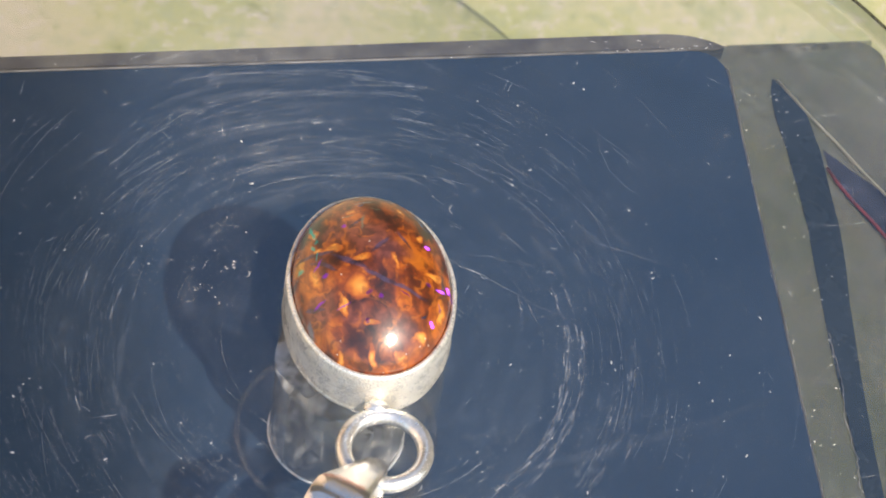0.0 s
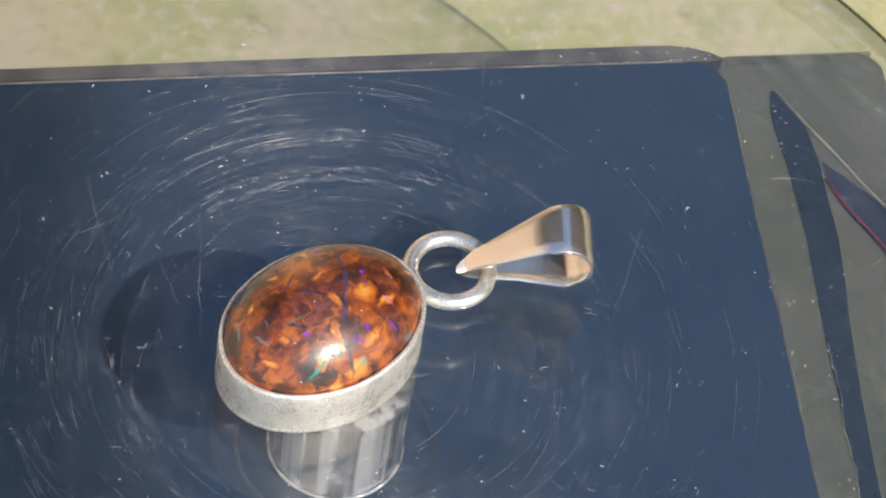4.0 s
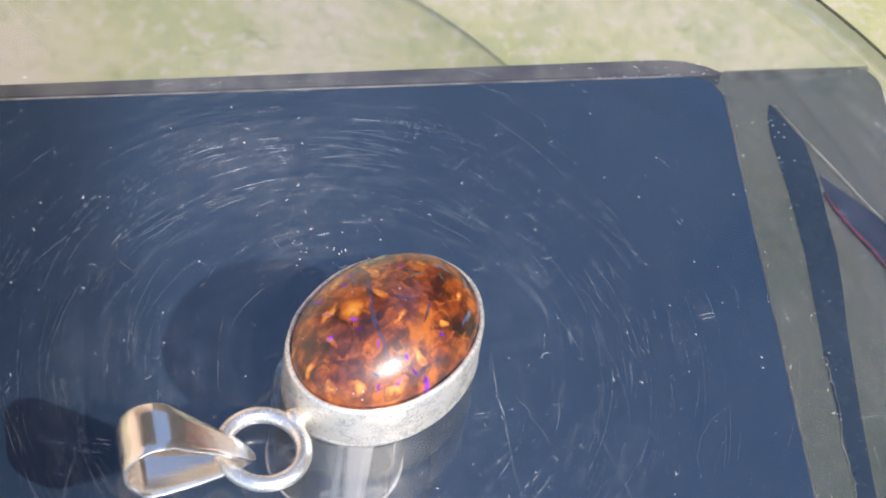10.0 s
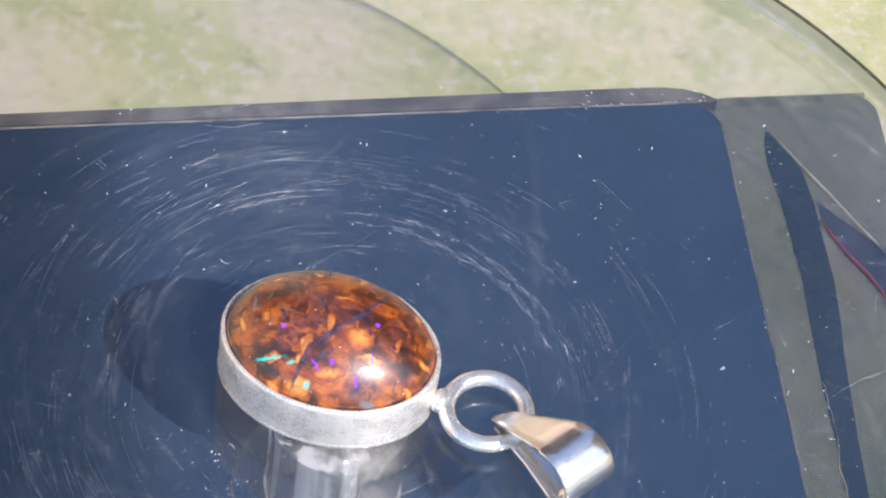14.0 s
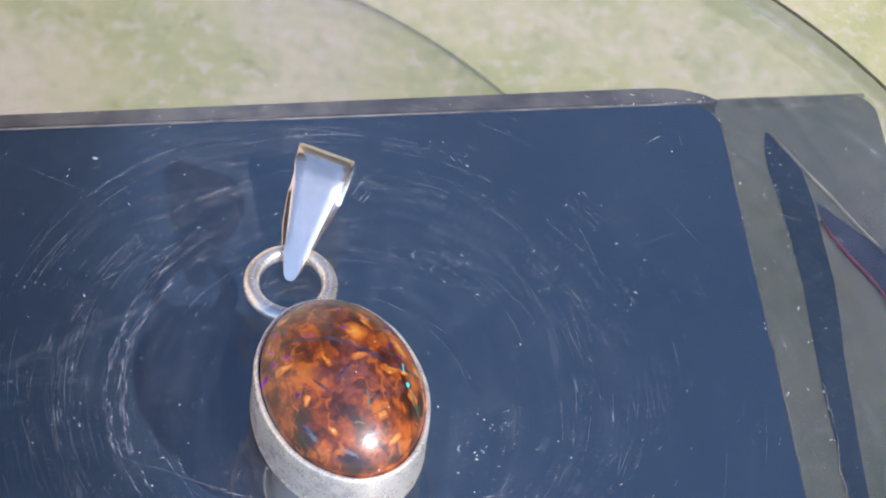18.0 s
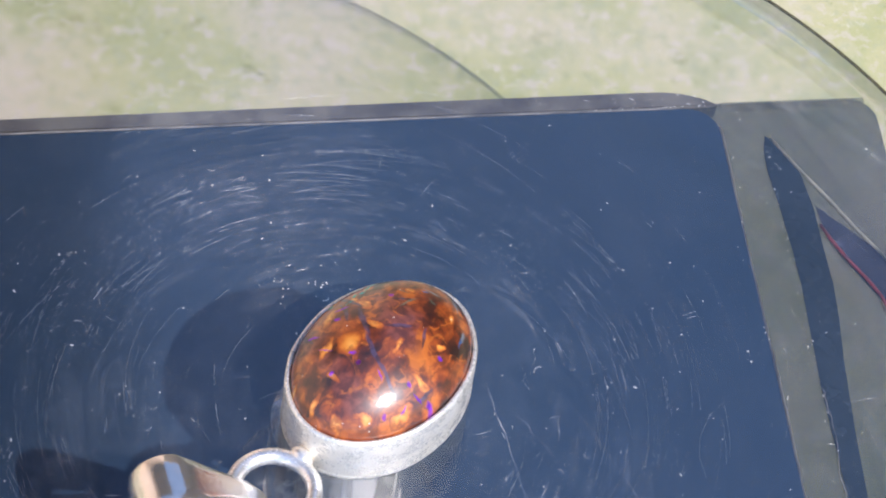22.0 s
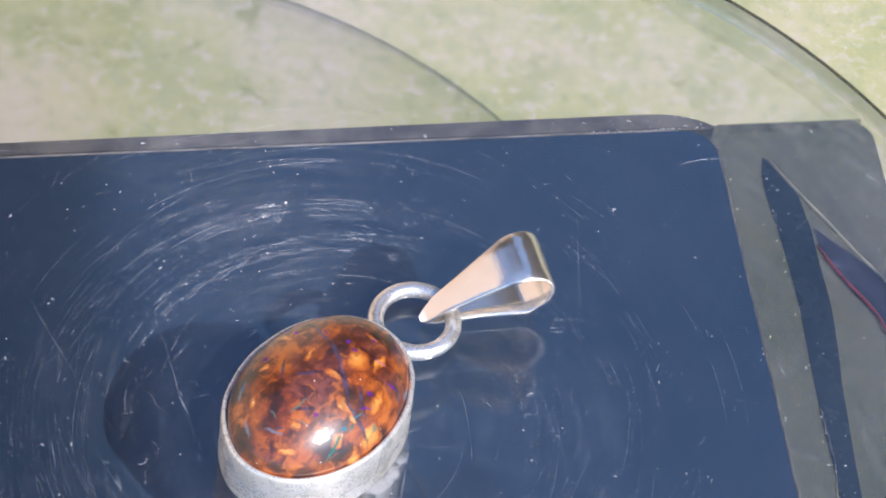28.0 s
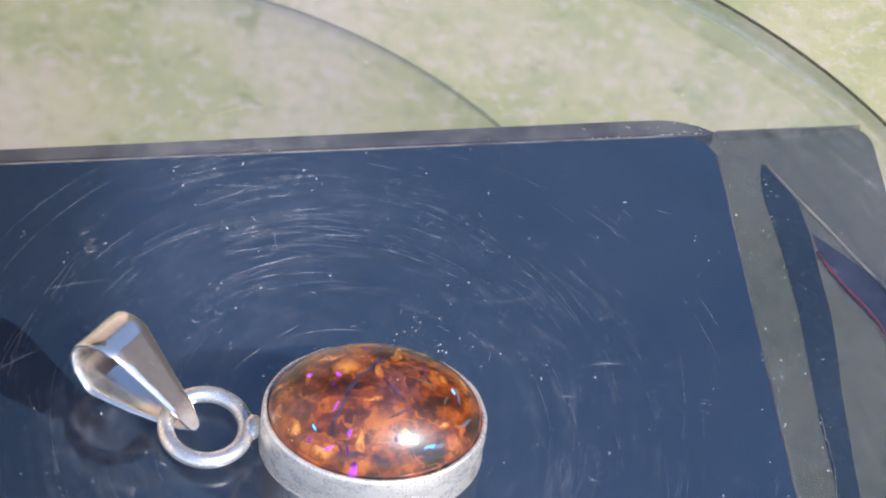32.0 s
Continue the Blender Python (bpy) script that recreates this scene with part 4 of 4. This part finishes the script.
def build_dust():
    """Loose grains and fibres: on the disc, turning with it, and on the base."""
    rng = random.Random(5)

    def cloud(name, parent, spots, z):
        verts, faces = [], []
        for x, y, s, stretch, a in spots:
            bm = fleck_mesh(rng.randrange(999), 1.0)
            base = len(verts)
            for q in bm.verts:
                u, w = q.co.x * s * stretch, q.co.y * s
                verts.append(((x + u * math.cos(a) - w * math.sin(a)) * MM, (y + u * math.sin(a) + w * math.cos(a)) * MM, (z + max(q.co.z, -0.2) * s + 0.2 * s) * MM))
            faces += [[base + q.index for q in f.verts] for f in bm.faces]
            bm.free()
        me = bpy.data.meshes.new(name)
        me.from_pydata(verts, [], faces)
        me.materials.append(DUST)
        ob = new(name, me)
        ob.parent = parent
        tagged(ob, "scattered pale dust grains", kind="stuff")

    marks = [(-19.4, 7.7), (-10.9, 6.6), (-13.5, -10.6), (-11.7, 6.6), (5.2, 19.6), (-4.0, 23.7), (19.2, 32.4), (17.3, -22.8), (24.0, -15.7), (18.7, -7.4), (18.2, 33.0), (13.1, 29.4)]
    spots = [(x, y, 0.10, rng.uniform(1, 1.8), rng.uniform(0, 3.1)) for x, y in marks]
    spots = [(x, y, 0.065, st, a) for x, y, _, st, a in spots]
    for k in range(26):
        a = rng.gauss(0, 1.0)
        spots.append((-12 + rng.gauss(0, 2.0), 5 + rng.gauss(0, 3.0), rng.choice((0.028, 0.04, 0.055)), rng.uniform(1, 2.5), a))
    for k in range(420):
        r, a = 60 * math.sqrt(rng.random()), rng.uniform(0, 6.283)
        spots.append((r * math.cos(a), r * math.sin(a), rng.choice((0.015, 0.02, 0.026, 0.035, 0.05)), rng.choice((1, 1.3, 2, 4)), rng.uniform(0, 3.1)))
    for k in range(150):
        r, a = 14 + 30 * rng.random(), rng.gauss(-0.3, 0.7) if k % 2 else rng.uniform(0, 6.283)
        spots.append((r * math.cos(a), r * math.sin(a), rng.choice((0.03, 0.04, 0.055)), rng.choice((1, 1.5, 2.5, 4)), a + 1.57 + rng.gauss(0, 0.5)))
    cloud("dust", disc, spots, 0.0)
    still = [(22.7, 37.3, 0.075, 1.2, 0.4), (36.8, 38.1, 0.08, 1.3, 1.4), (45.4, 18.2, 0.08, 2.0, 1.5)]
    ca, sa = math.cos(radians(PANEL_TURN)), math.sin(radians(PANEL_TURN))
    for k in range(80):
        u, w = rng.choice((rng.gauss(48.3, 0.2), rng.uniform(44, 50))), rng.uniform(-12, 38)
        still.append((u * ca - w * sa, u * sa + w * ca, rng.choice((0.02, 0.03, 0.04, 0.05)), rng.choice((1, 1.5, 3)), radians(PANEL_TURN) + rng.choice((0.1, 1.4, 1.6))))
    for k in range(60):
        u, w = rng.uniform(-32, 44), rng.uniform(-10, 44)
        still.append((u * ca - w * sa, u * sa + w * ca, rng.choice((0.012, 0.018, 0.025)), rng.choice((1, 1.5)), rng.uniform(0, 3)))
    for k in range(46):
        u, w = 43.5 - abs(rng.gauss(0, 9)), rng.choice((44.25, rng.uniform(44.5, 46.3)))
        still.append((u * ca - w * sa, u * sa + w * ca, rng.choice((0.02, 0.03, 0.05)), rng.choice((1.5, 3, 6)), radians(PANEL_TURN) + rng.gauss(0, 0.4)))
    cloud("dust", turntable, still, PANEL_Z + 0.01)


build_scratches()
build_dust()

# ---- pendant ----
PEND_X, PEND_Y, PEND_TURN = 1.11, 2.61, 10.6
A, B, RIM = 7.50, 9.89, 5.43
pendant = tagged(new("pendant"), "silver pendant with oval brown boulder opal on a clear disc", "pendant")
pendant.matrix_basis = pose(PEND_X * MM, PEND_Y * MM, 0, 0, 0, PEND_TURN)


def oval(profile, n=128, wobble=0.0, seed=1):
    """Rings of an oval: (inset, height) pairs."""
    bm = bmesh.new()
    rings = []
    for inset, z in profile:
        ring = []
        for i in range(n):
            t = 2 * math.pi * i / n
            w = wobble * (noise.noise(Vector((3 * math.cos(t), 3 * math.sin(t), seed))) + 0.4 * noise.noise(Vector((9 * math.cos(t), 9 * math.sin(t), seed + z * 0.3))))
            ring.append(bm.verts.new(((A - inset + w) * math.cos(t), (B - inset + w) * math.sin(t), z + w * 0.5)))
        rings.append(ring)
    for a, b in zip(rings, rings[1:]):
        for i in range(n):
            bm.faces.new((a[i], a[(i + 1) % n], b[(i + 1) % n], b[i]))
    return bm, rings


def build_pendant():
    bm, rings = oval([(1.3, 3.6), (0.62, 4.6), (0.50, 5.25), (0.42, 5.42), (0.25, 5.48), (0.08, 5.40), (0.0, 5.15), (-0.02, 3.6), (0.02, 2.0), (0.03, 0.75), (0.02, 0.3), (0.2, 0.08), (0.6, 0.03)], wobble=0.06)
    bm.faces.new(rings[-1])
    bmesh.ops.recalc_face_normals(bm, faces=bm.faces)
    part("bezel", bm, SILVER, pendant, "hand-burnished silver bezel cup")
    # thin solder line near the foot of the cup
    bm, rings = oval([(0.0, 0.62), (-0.035, 0.55), (-0.045, 0.35), (-0.02, 0.12), (0.1, 0.04)], wobble=0.06)
    part("base_plate", bm, SILVER, pendant)
    prof = []
    top = 10.0
    z0 = RIM - 0.35
    for k in range(21):
        t = k / 20 * math.pi / 2
        prof.append((math.cos(t) ** 1.12, z0 + (top - z0) * math.sin(t)))
    bm = bmesh.new()
    n = 120
    rings = [[bm.verts.new(((A - 0.52) * c * math.cos(2 * math.pi * i / n), (B - 0.52) * c * math.sin(2 * math.pi * i / n), z)) for i in range(n)] for c, z in prof[:-1]]
    low = [bm.verts.new((q.co.x, q.co.y, z0 - 1.0)) for q in rings[0]]
    rings.insert(0, low)
    for a, b in zip(rings, rings[1:]):
        for i in range(n):
            bm.faces.new((a[i], a[(i + 1) % n], b[(i + 1) % n], b[i]))
    tip = bm.verts.new((0, 0, top))
    for i in range(n):
        bm.faces.new((rings[-1][i], rings[-1][(i + 1) % n], tip))
    part("stone", bm, OPAL, pendant, "domed brown boulder opal with amber, violet and green veins")
    # ring and bail, given in disc space, brought into the pendant's
    back = Matrix.Rotation(radians(-PEND_TURN), 4, 'Z') @ Matrix.Translation((-PEND_X, -PEND_Y, 0))
    cx, cy, cz, rr, wr = 3.91, -11.75, 1.55, 3.55, 0.74
    ring = [back @ Vector((cx + rr * math.cos(2 * math.pi * i / 72), cy + rr * math.sin(2 * math.pi * i / 72), cz)) for i in range(72)]
    part("jump_ring", tube(ring, wr, 20, True), SILVER_POLISHED, pendant, "soldered round silver jump ring")
    bm = bmesh.new()
    bmesh.ops.create_uvsphere(bm, u_segments=20, v_segments=12, radius=1.0)
    for q in bm.verts:
        q.co = Vector((q.co.x * 1.25, q.co.y * 0.9, q.co.z * 1.0))
        q.co = back @ (q.co + Vector((2.85, -7.75, 1.6)))
    part("solder_joint", bm, SILVER_POLISHED, pendant, "rounded bead of solder")
    # bail: one tapered strip folded into a loop through the ring
    tip_at, way = Vector((3.95, -12.5, 0.2)), Vector((-0.424, -0.906, 0)).normalized()
    side = Vector((-way.y, way.x, 0))
    ctrl = [(0.0, 0.50, 0.30, 0), (0.35, 0.85, 0.60, 0), (1.5, 1.72, 1.0, 0), (4.0, 3.5, 1.42, 0), (6.6, 5.3, 1.9, 0), (8.2, 6.35, 2.16, 0)]
    for k in range(13):
        a = radians(114 - 16.5 * k)
        ctrl.append((9.75 + 3.15 * math.cos(a), 3.5 + 3.15 * math.sin(a), 2.28 + 0.18 * math.sin(math.pi * k / 12), 0.75 * k / 12))
    ctrl += [(6.0, 0.42, 1.7, 0.65), (3.2, 0.22, 1.2, 0.35), (1.2, 0.2, 0.8, 0.1), (0.4, 0.2, 0.4, 0)]
    ctrl = [(0.93 * s, z + (0.75 if z > 1 else 0.4), w, shift) for s, z, w, shift in ctrl]
    bm = bmesh.new()
    th = 0.42
    outer, inner = [], []
    m = len(ctrl)
    cols = (-1.0, -0.93, -0.5, 0.0, 0.5, 0.93, 1.0)
    for i, (s, z, w, shift) in enumerate(ctrl):
        sa, za = ctrl[max(i - 1, 0)][:2]
        sb, zb = ctrl[min(i + 1, m - 1)][:2]
        d = Vector((sb - sa, zb - za)).normalized()
        nx, nz = d.y, -d.x
        ro, ri = [], []
        for c in cols:
            drop = 0.10 if abs(c) > 0.97 else 0.0
            base = tip_at + way * s + side * (w * c + shift + (0.16 * w if c > 0 else 0.0)) + Vector((0, 0, z + 0.08 * w * c * min(1.0, z / 3)))
            ro.append(bm.verts.new(back @ (base + way * (nx * drop) + Vector((0, 0, nz * drop)))))
            ri.append(bm.verts.new(back @ (base + way * (nx * (th - drop)) + Vector((0, 0, nz * (th - drop))))))
        outer.append(ro)
        inner.append(ri)
    k = len(cols)
    for i in range(m - 1):
        for j in range(k - 1):
            bm.faces.new((outer[i][j], outer[i][j + 1], outer[i + 1][j + 1], outer[i + 1][j]))
            bm.faces.new((inner[i][j + 1], inner[i][j], inner[i + 1][j], inner[i + 1][j + 1]))
        for j in (0, k - 1):
            bm.faces.new((outer[i][j], outer[i + 1][j], inner[i + 1][j], inner[i][j]))
    for i in (0, m - 1):
        for j in range(k - 1):
            bm.faces.new((outer[i][j], outer[i][j + 1], inner[i][j + 1], inner[i][j]))
    bmesh.ops.recalc_face_normals(bm, faces=bm.faces)
    sharpen(part("bail", bm, SILVER_BAIL, pendant, "tapered polished silver bail folded into a loop"), 50)


build_pendant()

# ---- the turning ----
PHASE = [0.8, 61.4, 122.6, 186.2, 248.9, 310.2, 369.5, 429.0, 491.7, 552.7, 617.0, 676.5, 736.0, 796.0, 857.6, 919.4, 983.3]


def angle_at(t):
    i = min(int(t / 2), len(PHASE) - 2)
    u = t / 2 - i
    v0, v1 = PHASE[i], PHASE[i + 1]
    va = PHASE[i - 1] if i else 2 * v0 - v1
    vb = PHASE[i + 2] if i + 2 < len(PHASE) else 2 * v1 - v0
    return v0 + 0.5 * u * (v1 - va + u * (2 * va - 5 * v0 + 4 * v1 - vb + u * (3 * (v0 - v1) + vb - va)))


def motions():
    times = [0.5 * k for k in range(65)]
    walk(disc, [(t, pose(0, 0, 0, 0, 0, angle_at(t))) for t in times])
    base = pose(PEND_X * MM, PEND_Y * MM, 0, 0, 0, PEND_TURN)
    walk(pendant, [(t, pose(0.30 * MM, -0.05 * MM, 0, 0, 0, angle_at(t)) @ base) for t in times])


motions()
